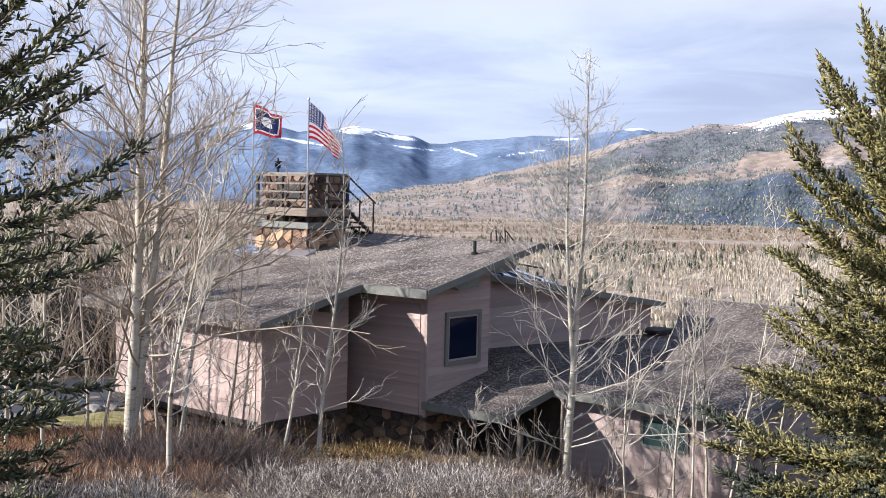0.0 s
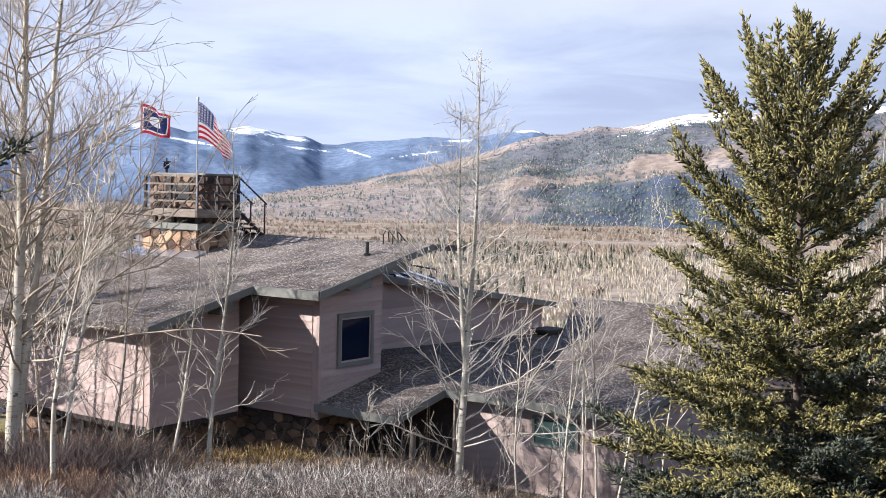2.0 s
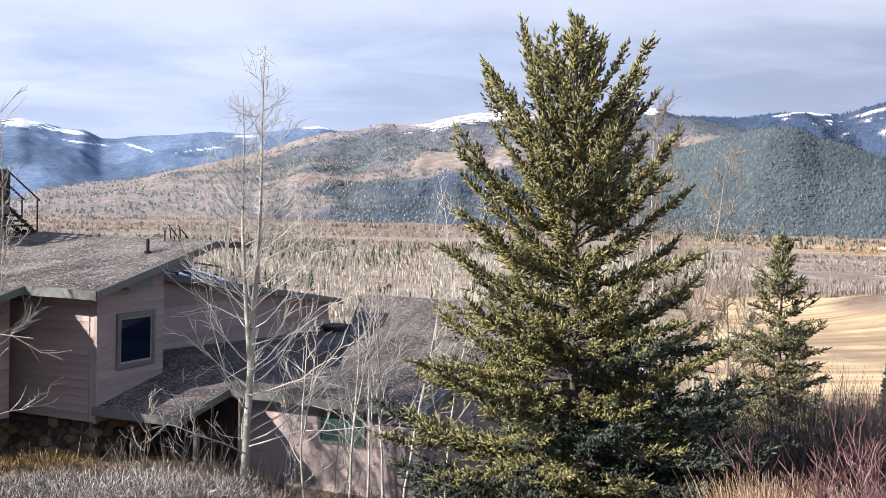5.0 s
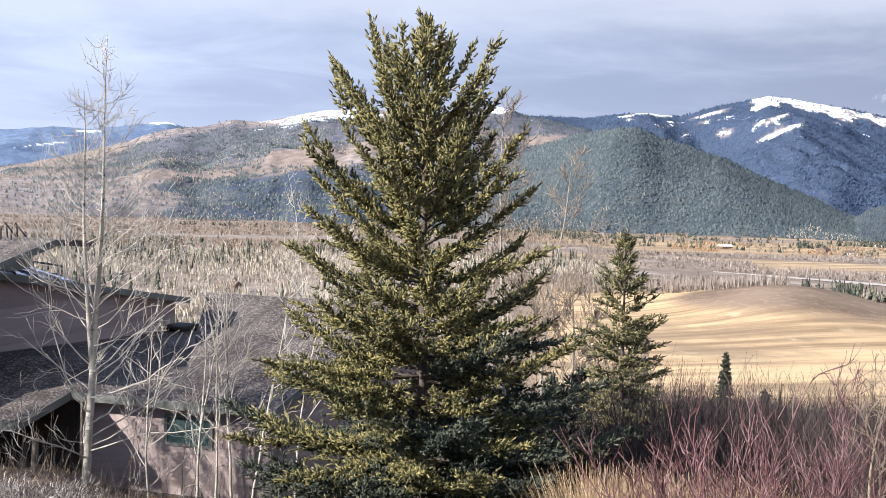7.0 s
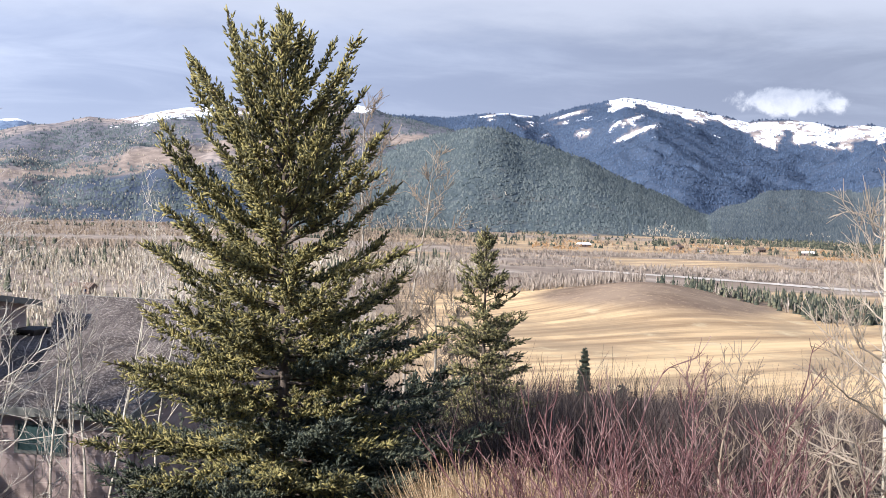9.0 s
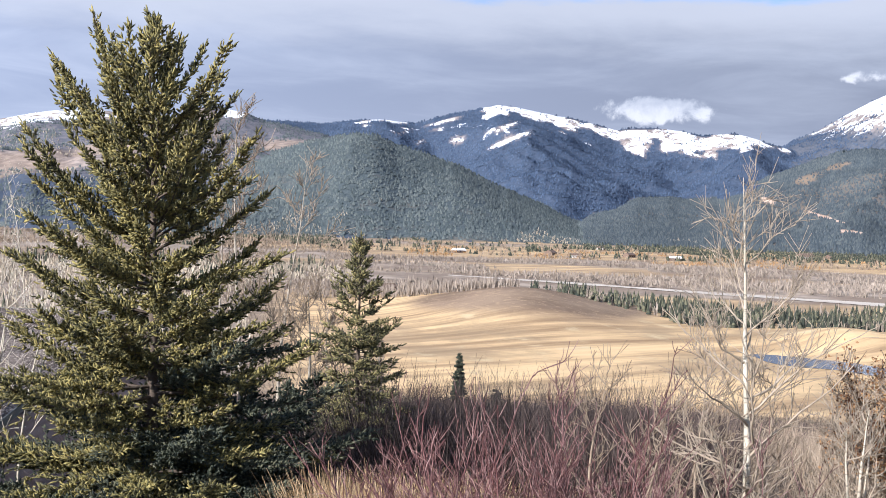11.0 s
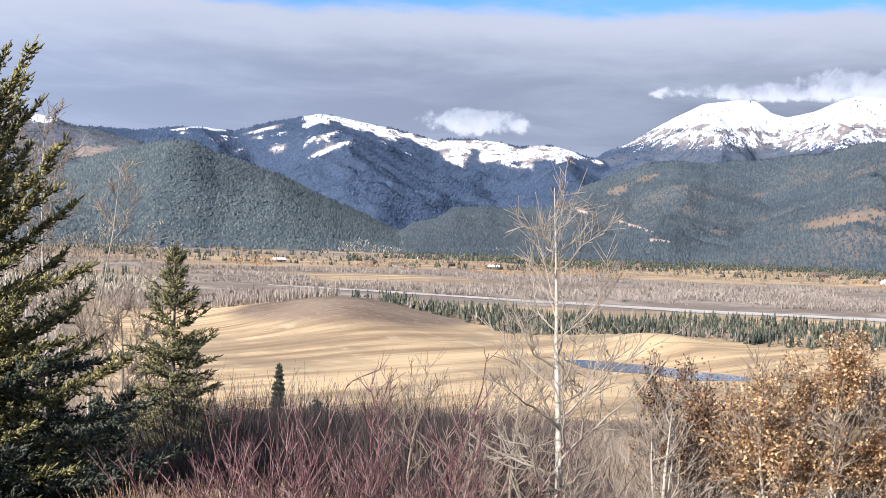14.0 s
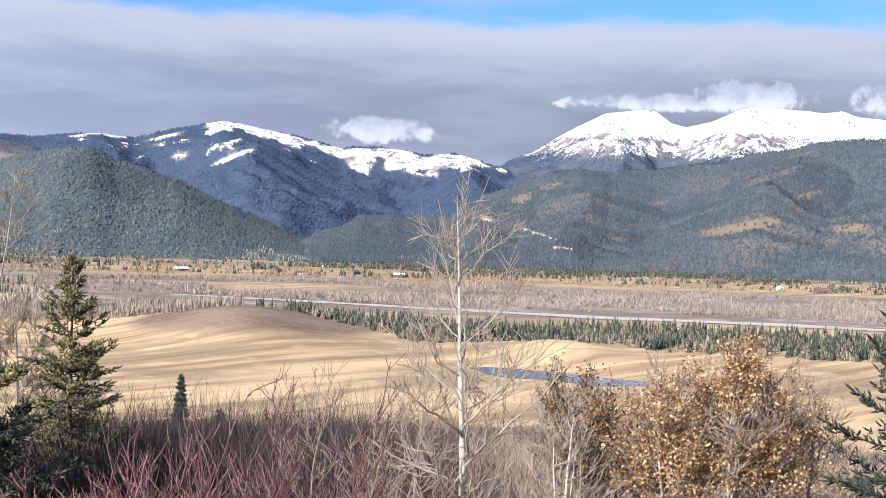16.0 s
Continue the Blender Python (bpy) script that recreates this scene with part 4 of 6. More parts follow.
def stone_face(wall, along, fixed, lo, hi, z0, z1, size, seed, mat=None, flat=1.0):
    """Flat fitted rubble: each stone an object of its own, set off by recessed joints."""
    rng = np.random.default_rng(seed)
    nx, nz = max(1, round((hi - lo) / (size * 1.15 * flat))), max(1, round((z1 - z0) * flat / (size * 0.8)))
    tall = flat ** 2
    z0, z1 = z0 * tall, z1 * tall
    sx, sz = (hi - lo) / nx, (z1 - z0) / nz
    pts = {}
    for i in range(-1, nx + 1):
        for j in range(-1, nz + 1):
            pts[i, j] = (lo + (i + 0.5 + 0.5 * (j % 2) - 0.25 + rng.uniform(-0.33, 0.33)) * sx, z0 + (j + 0.5 + rng.uniform(-0.33, 0.33)) * sz)
    for i in range(-1, nx + 1):
        for j in range(nz):
            cx, cz = pts[i, j]
            poly = [(lo, z0), (hi, z0), (hi, z1), (lo, z1)]
            for a in range(-2, 3):
                for b in range(-2, 3):
                    if (a or b) and (i + a, j + b) in pts:
                        ox, oz = pts[i + a, j + b]
                        d = math.hypot(ox - cx, oz - cz)
                        ux, uz = (ox - cx) / d, (oz - cz) / d
                        poly = clip_cell(poly, (ox + cx) / 2 - ux * 0.014, (oz + cz) / 2 - uz * 0.014, ux, uz)
            if len(poly) < 3:
                continue
            mx, mz = sum(q[0] for q in poly) / len(poly), sum(q[1] for q in poly) / len(poly)
            depth = rng.uniform(0.035, 0.075)
            V = [(q[0] - mx, 0.05, (q[1] - mz) / tall) for q in poly]
            V += [(q[0] - mx, -depth * 0.6, (q[1] - mz) / tall) for q in poly]
            V += [((q[0] - mx) * 0.92, -depth - rng.uniform(-0.008, 0.008), (q[1] - mz) / tall * 0.9) for q in poly]
            k = len(poly)
            F = [(s * k + e, s * k + (e + 1) % k, (s + 1) * k + (e + 1) % k, (s + 1) * k + e) for s in (0, 1) for e in range(k)] + [tuple(range(2 * k, 3 * k))]
            me = bpy.data.meshes.new("stone")
            me.from_pydata(V, [], F)
            me.materials.append(mat or M_STONE)
            ob = new("stone", me)
            ob.parent = wall
            if along:
                ob.matrix_local = Matrix.Translation((fixed, lo + hi - mx, mz / tall - HBASE)) @ Matrix.Rotation(radians(-90), 4, "Z")
            else:
                ob.matrix_local = Matrix.Translation((mx, fixed, mz / tall - HBASE))


def build_base():
    b = hpart("stone_base", boxed((3.45, -1.9, -9.0), (3.6, 5.5, -5.4)), M_MORTAR, None, "rough fieldstone foundation wall")
    stone_face(b, 1, 3.45, -1.95, 2.2, -7.0, -5.45, 0.30, 1, M_DARKSTONE, 1.35)
    b = hpart("stone_base", boxed((3.45, -1.95, -9.0), (5.6, -1.8, -5.4)), M_MORTAR, None, "rough fieldstone foundation wall")
    stone_face(b, 0, -1.95, 3.4, 5.6, -7.0, -5.45, 0.30, 2, M_DARKSTONE, 1.35)
    b = hpart("stone_base", boxed((0.75, 0.7, -9.0), (3.4, 0.9, -5.5)), M_MORTAR, None, "rough fieldstone foundation wall in shade")
    stone_face(b, 0, 0.7, 0.8, 3.4, -7.0, -5.6, 0.30, 3, M_DARKSTONE, 1.35)
    b = hpart("stone_base", boxed((0.6, 0.75, -9.0), (0.75, 5.5, -5.5)), M_MORTAR, None, "rough fieldstone foundation wall")
    stone_face(b, 1, 0.6, 0.7, 5.4, -7.0, -5.6, 0.30, 4, M_DARKSTONE, 1.35)
    b = hpart("stone_base", boxed((5.55, -9.3, -9.0), (5.75, -4.4, -6.85)), M_MORTAR, None, "rough fieldstone foundation wall")
    stone_face(b, 1, 5.55, -9.2, -4.4, -7.6, -6.9, 0.30, 6, M_DARKSTONE, 1.35)


build_base()


def build_chimney():
    c = new("chimney")
    c.parent = house
    tagged(c, "broad fieldstone chimney with a railed deck")
    u0, u1, v0, v1 = 4.76, 6.2, 3.6, 5.75
    core = hpart("chimney_base", boxed((u0, v0, -2.1), (u1, v1, -1.22)), M_MORTAR, c, "warm fieldstone chimney base")
    stone_face(core, 1, u0, v0, v1, -1.98, -1.23, 0.34, 11)
    stone_face(core, 0, v0, u0, u1, -1.98, -1.23, 0.34, 12)
    for k in range(4):
        va, vb = v0 - 0.3 + k * 0.72, v0 + 0.40 + k * 0.72
        bm = prism([(u0 - 0.42, roof_z(u0 - 0.42) + 0.006), (u0 + 0.02, roof_z(u0) + 0.01), (u0 + 0.02, roof_z(u0) + 0.10), (u0 - 0.42, roof_z(u0 - 0.42) + 0.02)], 1, va, vb)
        hpart("flashing", bm, M_METAL, c, "pale sheet of metal flashing")
    hpart("cap_slab", boxed((u0 - 0.10, v0 - 0.10, -1.22), (u1 + 0.1, v1 + 0.1, -1.03), 0.015), M_TRIM, c, "dark grey-green beam")
    s0, s1 = v0 + 0.15, v1 + 0.2
    up = hpart("stone_shaft", boxed((5.15, s0, -1.0), (u1 + 0.1, s1, 0.28)), M_MORTAR, c, "brown fieldstone stack")
    stone_face(up, 1, 5.15, s0, s1, -0.98, 0.27, 0.27, 13, M_REDSTONE)
    stone_face(up, 0, s0, 5.15, u1 + 0.1, -0.98, 0.27, 0.27, 14, M_REDSTONE)
    hpart("stack_cap", boxed((5.06, s0 - 0.08, 0.275), (u1 + 0.16, s1, 0.34), 0.015), M_ROCK, c, "thin stone cap")
    hpart("flue_mouth", boxed((5.08, s0 + 0.55, -0.4), (5.16, s0 + 1.5, 0.1)), M_BLACK, c, "dark opening in the stack")
    r0, d0, d1, r1 = 4.42, 3.3, 5.4, 6.0
    hpart("deck_beam", boxed((r0 - 0.04, d0, -0.86), (r0 + 0.04, d1, -0.64), 0.01), M_WOOD, c, "weathered deck rim board")
    hpart("deck_beam", boxed((r0 - 0.04, d0 - 0.045, -0.86), (r1, d0 - 0.005, -0.64), 0.01), M_WOOD, c, "weathered deck rim board")
    for k in range(5):
        a = r0 + 0.05 + k * 0.15
        hpart("deck_board", boxed((a, d0, -0.69), (a + 0.14, d1 + 0.1, -0.655)), M_WOOD, c)
    for k in range(3):
        hpart("deck_board", boxed((r0 + 0.8, d0 + k * 0.15, -0.69), (r1, d0 + k * 0.15 + 0.14, -0.655)), M_WOOD, c)
    for u, v in ((r0 + 0.3, d0 + 0.25), (r0 + 0.3, d0 + 1.2), (r0 + 0.3, d1 - 0.15), (r1 - 0.3, d0 + 0.25), (r0 + 0.9, d0 + 0.25)):
        hpart("deck_post", boxed((u - 0.05, v - 0.05, -1.04), (u + 0.05, v + 0.05, -0.7)), M_DARKWOOD, c)
    for v in (d0 + 0.04, (d0 + d1) / 2, d1 - 0.04):
        hpart("rail_post", boxed((r0 + 0.0, v - 0.035, -0.64), (r0 + 0.07, v + 0.035, 0.26)), M_DARKWOOD, c)
    for z in (-0.43, -0.2, 0.03, 0.25):
        # sunlit front rails in paler wood, unlit side rails in darker: light by material
        hpart("rail", boxed((r0 - 0.04, d0, z - 0.022), (r0 - 0.005, d1, z + 0.026)), M_WOOD, c)
        hpart("rail", boxed((r0 - 0.04, d0 - 0.045, z - 0.022), (r1, d0 - 0.005, z + 0.028)), M_DARKWOOD, c)
    for u in (r0 + 0.8, r1):
        hpart("rail_post", boxed((u - 0.035, d0, -0.9), (u + 0.035, d0 + 0.07, 0.26)), M_DARKWOOD, c)
    return c


CHIMNEY = build_chimney()


def build_stair():
    s = new("stair")
    s.parent = house
    tagged(s, "dark wooden stair with a handrail")
    a, b = np.array([6.05, 3.32, -0.72]), np.array([7.05, 3.32, -1.42])
    for dv in (0.0, 0.55):
        hpart("stringer", rod([a + [0, dv, 0], b + [0, dv, 0]], 0.06, 4), M_DARKWOOD, s)
        hpart("handrail", rod([a + [0, dv, 0.95], b + [0.08, dv, 0.93]], 0.028, 4), M_DARKWOOD, s)
        hpart("newel", rod([b + [0, dv, -0.05], b + [0, dv, 0.95]], 0.03, 4), M_DARKWOOD, s)
    for k in range(5):
        p = a + (b - a) * (k + 0.5) / 5
        hpart("tread", boxed((p[0] - 0.13, p[1], p[2]), (p[0] + 0.13, p[1] + 0.55, p[2] + 0.04)), M_DARKWOOD, s)


build_stair()


def roof_fittings():
    g = new("ladder_rail")
    g.parent = house
    tagged(g, "small black iron hand rail on the roof edge")
    z = roof_z(6.9)
    for v in (-1.25, -1.55):
        for pts in ([(6.7, v, z - 0.02), (6.7, v, z + 0.22), (6.85, v, z + 0.38), (7.3, v, z + 0.02)], [(6.95, v, z), (6.9, v, z + 0.36)]):
            hpart("rail", rod(pts, 0.02, 5), M_BLACK, g)
    z = roof_z(5.67)
    hpart("vent_pipe", rod([(5.67, -1.54, z - 0.05), (5.67, -1.54, z + 0.34)], 0.045, 8), M_BLACK, MAIN_ROOF, "black vent pipe")
    hpart("vent_collar", rod([(5.67, -1.54, z - 0.05), (5.67, -1.54, z + 0.05)], 0.09, 8), M_BLACK, MAIN_ROOF)
    # skylight and the guard rail on the wing
    k = new("skylight")
    k.parent = house
    tagged(k, "pale skylight panes in dark bars")
    top = lambda u: roof_z(7.0) - 0.9 - 0.14 * (u - 7.0)
    for i in range(4):
        u = 8.2 + i * 0.95
        bm = prism([(u, top(u) + 0.08), (u + 0.9, top(u + 0.9) + 0.08), (u + 0.9, top(u + 0.9) + 0.12), (u, top(u) + 0.12)], 1, 0.2, 1.9)
        for p in bm.verts:
            p.co.z += (p.co.y - 0.2) * 0.22
        hpart("pane", bm, M_SKYGLASS, k, "pale reflecting pane")
        bm = prism([(u - 0.05, top(u) + 0.0), (u, top(u) + 0.0), (u, top(u) + 0.17), (u - 0.05, top(u) + 0.17)], 1, 0.15, 1.95)
        for p in bm.verts:
            p.co.z += (p.co.y - 0.2) * 0.22
        hpart("bar", bm, M_BLACK, k)
    r = new("guard_rail")
    r.parent = house
    tagged(r, "thin dark guard rail on the wing roof")
    for z in (0.45, 0.75):
        hpart("rail", rod([(8.0, 3.2, top(8) + z), (15.5, 3.2, top(15.5) + z)], 0.03, 4), M_BLACK, r)
    for u in np.arange(8.0, 15.6, 1.5):
        hpart("post", rod([(u, 3.2, top(u)), (u, 3.2, top(u) + 0.75)], 0.03, 4), M_BLACK, r)


roof_fittings()


def lower_window():
    w = new("window")
    w.parent = house
    tagged(w, "wide lower window, a teal reflection put into its pane colour")
    u, v0, v1, z0, z1 = 5.6, -7.75, -6.55, -5.75, -5.05
    for a, b, c, d in ((v0, z0, v1, z0 + 0.07), (v0, z1 - 0.07, v1, z1), (v0, z0 + 0.07, v0 + 0.07, z1 - 0.07), (v1 - 0.07, z0 + 0.07, v1, z1 - 0.07)):
        hpart("window_frame", boxed((u - 0.06, a, b), (u + 0.02, c, d)), M_TRIM, w)
    hpart("pane", boxed((u - 0.034, v0 + 0.07, z0 + 0.07), (u - 0.03, v1 - 0.07, z1 - 0.07)), M_TEALGLASS, w)


lower_window()


def cloth_material(name, build):
    m = bpy.data.materials.new(name)
    m.use_nodes = True
    n = Nodes(m.node_tree)
    uvn = n.add("ShaderNodeUVMap").outputs[0]
    sep = n.add("ShaderNodeSeparateXYZ", {0: uvn})
    c = build(n, sep.outputs[0], sep.outputs[1])
    p = n.add("ShaderNodeBsdfPrincipled", {"Base Color": c, "Roughness": 0.8}).outputs[0]
    t = n.add("ShaderNodeBsdfTranslucent", {0: c}).outputs[0]
    n.out(n.add("ShaderNodeMixShader", {0: 0.3, 1: p, 2: t}).outputs[0])
    return m


def stripes(n, x, y):
    band = n.math("GREATER_THAN", n.math("FRACT", n.math("MULTIPLY", y, 6.5)), 0.5)
    c = n.mix(band, (0.42, 0.015, 0.03), (0.66, 0.66, 0.66))
    can = n.math("MULTIPLY", n.math("LESS_THAN", x, 0.4), n.math("GREATER_THAN", y, 0.46))
    fx = n.math("SUBTRACT", n.math("FRACT", n.math("MULTIPLY", x, 14.0)), 0.5)
    fy = n.math("SUBTRACT", n.math("FRACT", n.math("MULTIPLY", y, 13.0)), 0.5)
    star = n.math("LESS_THAN", n.math("ADD", n.math("MULTIPLY", fx, fx), n.math("MULTIPLY", fy, fy)), 0.07)
    return n.mix(can, c, n.mix(star, (0.03, 0.04, 0.14), (0.75, 0.75, 0.78)))


def emblem(n, x, y):
    ex = n.math("MINIMUM", x, n.math("SUBTRACT", 1.0, x))
    ey = n.math("MINIMUM", y, n.math("SUBTRACT", 1.0, y))
    e = n.math("MINIMUM", n.math("MULTIPLY", ex, 1.5), ey)
    c = n.mix(n.math("GREATER_THAN", e, 0.10), (0.5, 0.03, 0.05), (0.78, 0.78, 0.78))
    c = n.mix(n.math("GREATER_THAN", e, 0.15), c, (0.035, 0.045, 0.13))
    dx, dy = n.math("MULTIPLY", n.math("SUBTRACT", x, 0.47), 3.6), n.math("MULTIPLY", n.math("SUBTRACT", y, 0.5), 4.2)
    blob = n.math("ADD", n.math("MULTIPLY", dx, dx), n.math("MULTIPLY", dy, dy))
    return n.mix(n.math("LESS_THAN", blob, 0.6), c, (0.8, 0.8, 0.8))


def flag(name, label, mat, hoist, height, length, fly, droop, pole_top, pole_foot, fold=0.0):
    """A pole and a flag blowing along fly, sagging by droop."""
    t = empty(name, Matrix.Translation(Vector(pole_foot)), label, "flag")
    foot = np.array(pole_foot)
    part("pole", rod([(0, 0, 0), np.array(pole_top) - foot], 0.022, 8), M_METAL, t, "thin grey pole")
    nx, ny = 28, 14
    V, UV = [], []
    d = unit(np.array(fly, float))
    side = np.array([-d[1], d[0], 0])
    for i in range(nx + 1):
        for j in range(ny + 1):
            a, b = i / nx, j / ny
            wave = 0.09 * math.sin(a * 9.0 + b * 1.5) * a ** 0.6 + 0.04 * math.sin(a * 17 + b * 4) * a
            p = np.array(hoist) - foot + d * length * a * (1 - 0.12 * a) + np.array([0, 0, -height * (1 - b) * (1 - fold * a) - droop * a ** 1.25 + 0.03 * math.sin(a * 8)]) + side * wave
            V.append(p), UV.append((a, b))
    F = [(i * (ny + 1) + j, (i + 1) * (ny + 1) + j, (i + 1) * (ny + 1) + j + 1, i * (ny + 1) + j + 1) for i in range(nx) for j in range(ny)]
    ob = part("cloth", (V, F), mat, t, smooth=True)
    layer = ob.data.uv_layers.new(name="UVMap")
    for lp in ob.data.loops:
        layer.data[lp.index].uv = UV[lp.vertex_index]
    part("finial", rod([np.array(pole_top) - foot, np.array(pole_top) - foot + [0, 0, 0.07]], 0.04, 6), M_METAL, t)
    return t


M_STRIPES = cloth_material("striped_cloth", stripes)
M_EMBLEM = cloth_material("blue_cloth", emblem)
_f = hpoint(4.34, 3.22, -0.66)
flag("striped_flag", "red and white striped flag with a starred blue corner", M_STRIPES, tuple(_f + [0.02, 0, 2.88]), 0.98, 1.5, (0.56, 0.83, 0), 1.1, tuple(_f + [0, 0, 2.93]), tuple(_f), 0.55)
_g = hpoint(4.75, 5.95, -1.86)
flag("blue_flag", "dark blue flag with white and red border and pale emblem", M_EMBLEM, tuple(_g + [0.0, 0, 4.12]), 0.85, 1.25, (0.62, 0.78, 0), 0.3, tuple(_g + [0, 0, 4.14]), tuple(_g), 0.25)


def lantern(at):
    t = empty("lantern", Matrix.Translation(Vector(at)), "small black lantern on the chimney top", "lantern")
    part("post", rod([(0, 0, 0), (0, 0, 0.12)], 0.04, 8), M_BLACK, t)
    part("cage", boxed((-0.08, -0.08, 0.12), (0.08, 0.08, 0.30), 0.02), M_GLASS, t, "dark glass cage")
    part("cap", rod([(0, 0, 0.30), (0, 0, 0.33)], 0.12, 8), M_BLACK, t)
    part("finial", rod([(0, 0, 0.33), (0, 0, 0.42)], 0.025, 6), M_BLACK, t)


lantern(hpoint(5.5, 5.7, 0.34))


def log_post(x, y, top):
    z = float(ground_at(x, y)[0]) - 0.2
    t = empty("log_post", pose(x, y, z), "weathered grey log post under the low roof", "post")
    rng = np.random.default_rng(8)
    V, F = tubes([(bend((0, 0, 0), (0.02, 0, 1), top - z, 8, rng, 0.01), 0.07 * np.linspace(1.05, 0.95, 8))], 10)
    part("log", np_mesh("log", V, F, M_WOOD, True), M_WOOD, t)



# ---- trees ----


def bend(start, direction, length, n, rng, wander=0.12, lift=0.0, sag=0.0):
    """A path of n points from start, wandering, bending upward by lift."""
    d = unit(np.array(direction, float))
    p = [np.array(start, float)]
    for k in range(n - 1):
        d = unit(d + rng.normal(0, wander, 3) + np.array([0, 0, lift - sag * k / n]))
        p.append(p[-1] + d * length / (n - 1))
    return np.array(p)


def along(path, t):
    k = t * (len(path) - 1)
    i = min(int(k), len(path) - 2)
    return path[i] + (path[i + 1] - path[i]) * (k - i), unit(path[i + 1] - path[i])


def bare_skeleton(rng, height, radius, start=0.3, limbs=22, spread=0.9, reach=0.32, lean=(0, 0), fork=None, subs=5, twigs=4, lift=0.12, wander=0.09, top=0.75, fine=1.0, stout=0.27):
    """Trunk paths, and limbs (each a path with its own twigs), of a leafless broadleaf tree with its foot at the origin."""
    trunks, out_limbs = [], []
    main = bend((0, 0, -0.4), (lean[0], lean[1], 1), height + 0.4, 12, rng, wander * 0.6, 0.05)
    trunks.append((main, radius * np.linspace(1, 0.06, 12)))
    stems = [(main, radius, start)]
    for f in fork or []:
        p, d = along(main, f[0])
        path = bend(p, d + np.array([f[1], f[2], 0]), (height - p[2]) * f[3], 10, rng, wander * 0.6, 0.10)
        r0 = radius * (1 - f[0] * 0.9) * 0.8
        trunks.append((path, r0 * np.linspace(1, 0.12, 10)))
        stems.append((path, r0, 0.12))
    for path, r0, st in stems:
        n = int(limbs * (1 if path is main else 0.6))
        for k in range(n):
            t = st + (0.98 - st) * (k + rng.uniform(0, 0.9)) / n
            p, d = along(path, t)
            a = rng.uniform(0, 2 * np.pi)
            out = np.array([math.cos(a), math.sin(a), 0])
            L = height * reach * (1.03 - t) ** top * rng.uniform(0.55, 1.15) + 0.2
            limb = bend(p, out * spread + d * rng.uniform(0.25, 0.85), L, 9, rng, 0.17, lift)
            r1 = max(r0 * (1 - t) * stout, 0.006) + 0.003
            small = []
            for j in range(max(2, int(subs * rng.uniform(0.7, 1.3) * min(1.3, 0.4 + L)))):
                tt = rng.uniform(0.2, 1.0)
                q, e = along(limb, tt)
                L2 = L * rng.uniform(0.2, 0.5) * (1.15 - tt * 0.6) + 0.1
                sub = bend(q, e + unit(rng.normal(0, 1, 3)) * 0.75 + np.array([0, 0, 0.15]), L2, 5, rng, 0.24, lift)
                small.append((sub, max(r1 * 0.45, 0.006 * fine) * np.linspace(1, 0.5, 5)))
                for i in range(int(twigs * 0.62 * rng.uniform(0.6, 1.4))):
                    q2, e2 = along(sub, rng.uniform(0.15, 1.0))
                    tw = bend(q2, e2 + unit(rng.normal(0, 1, 3)) * 0.7 + np.array([0, 0, 0.15]), rng.uniform(0.10, 0.38) * (0.6 + 0.4 * height / 8), 2, rng, 0.22, lift)
                    small.append((tw, np.array([0.0052, 0.0038]) * fine))
            out_limbs.append(((limb, r1 * np.linspace(1, 0.3, 9)), small))
    return trunks, out_limbs


def tree_things(name, label, category, foot, skeleton, bark, twig, group=""):
    """A tree: its trunk, and each limb with its twigs."""
    trunks, limbs = skeleton
    t = empty(name, Matrix.Translation(Vector(foot)), label, category, group)
    V, F = tubes(trunks, 9)
    part("trunk", np_mesh("trunk", V, F, bark, True), bark, t)
    for limb, small in limbs:
        V, F = tubes([limb], 5)
        W, G = tubes(small, 3)
        me = joined("limb", [(V, F, twig), (W, G, twig)])
        part("limb", me, twig, t)
    return t


def aspen(az, r, height, radius, seed, label, sink=0.0, bark=None, twig=None, **kw):
    rng = np.random.default_rng(seed)
    return tree_things("aspen_tree", label, "tree", place(az, r, -sink), bare_skeleton(rng, height, radius, **kw), bark or M_ASPEN, twig or M_TWIG, "aspens on the slope")


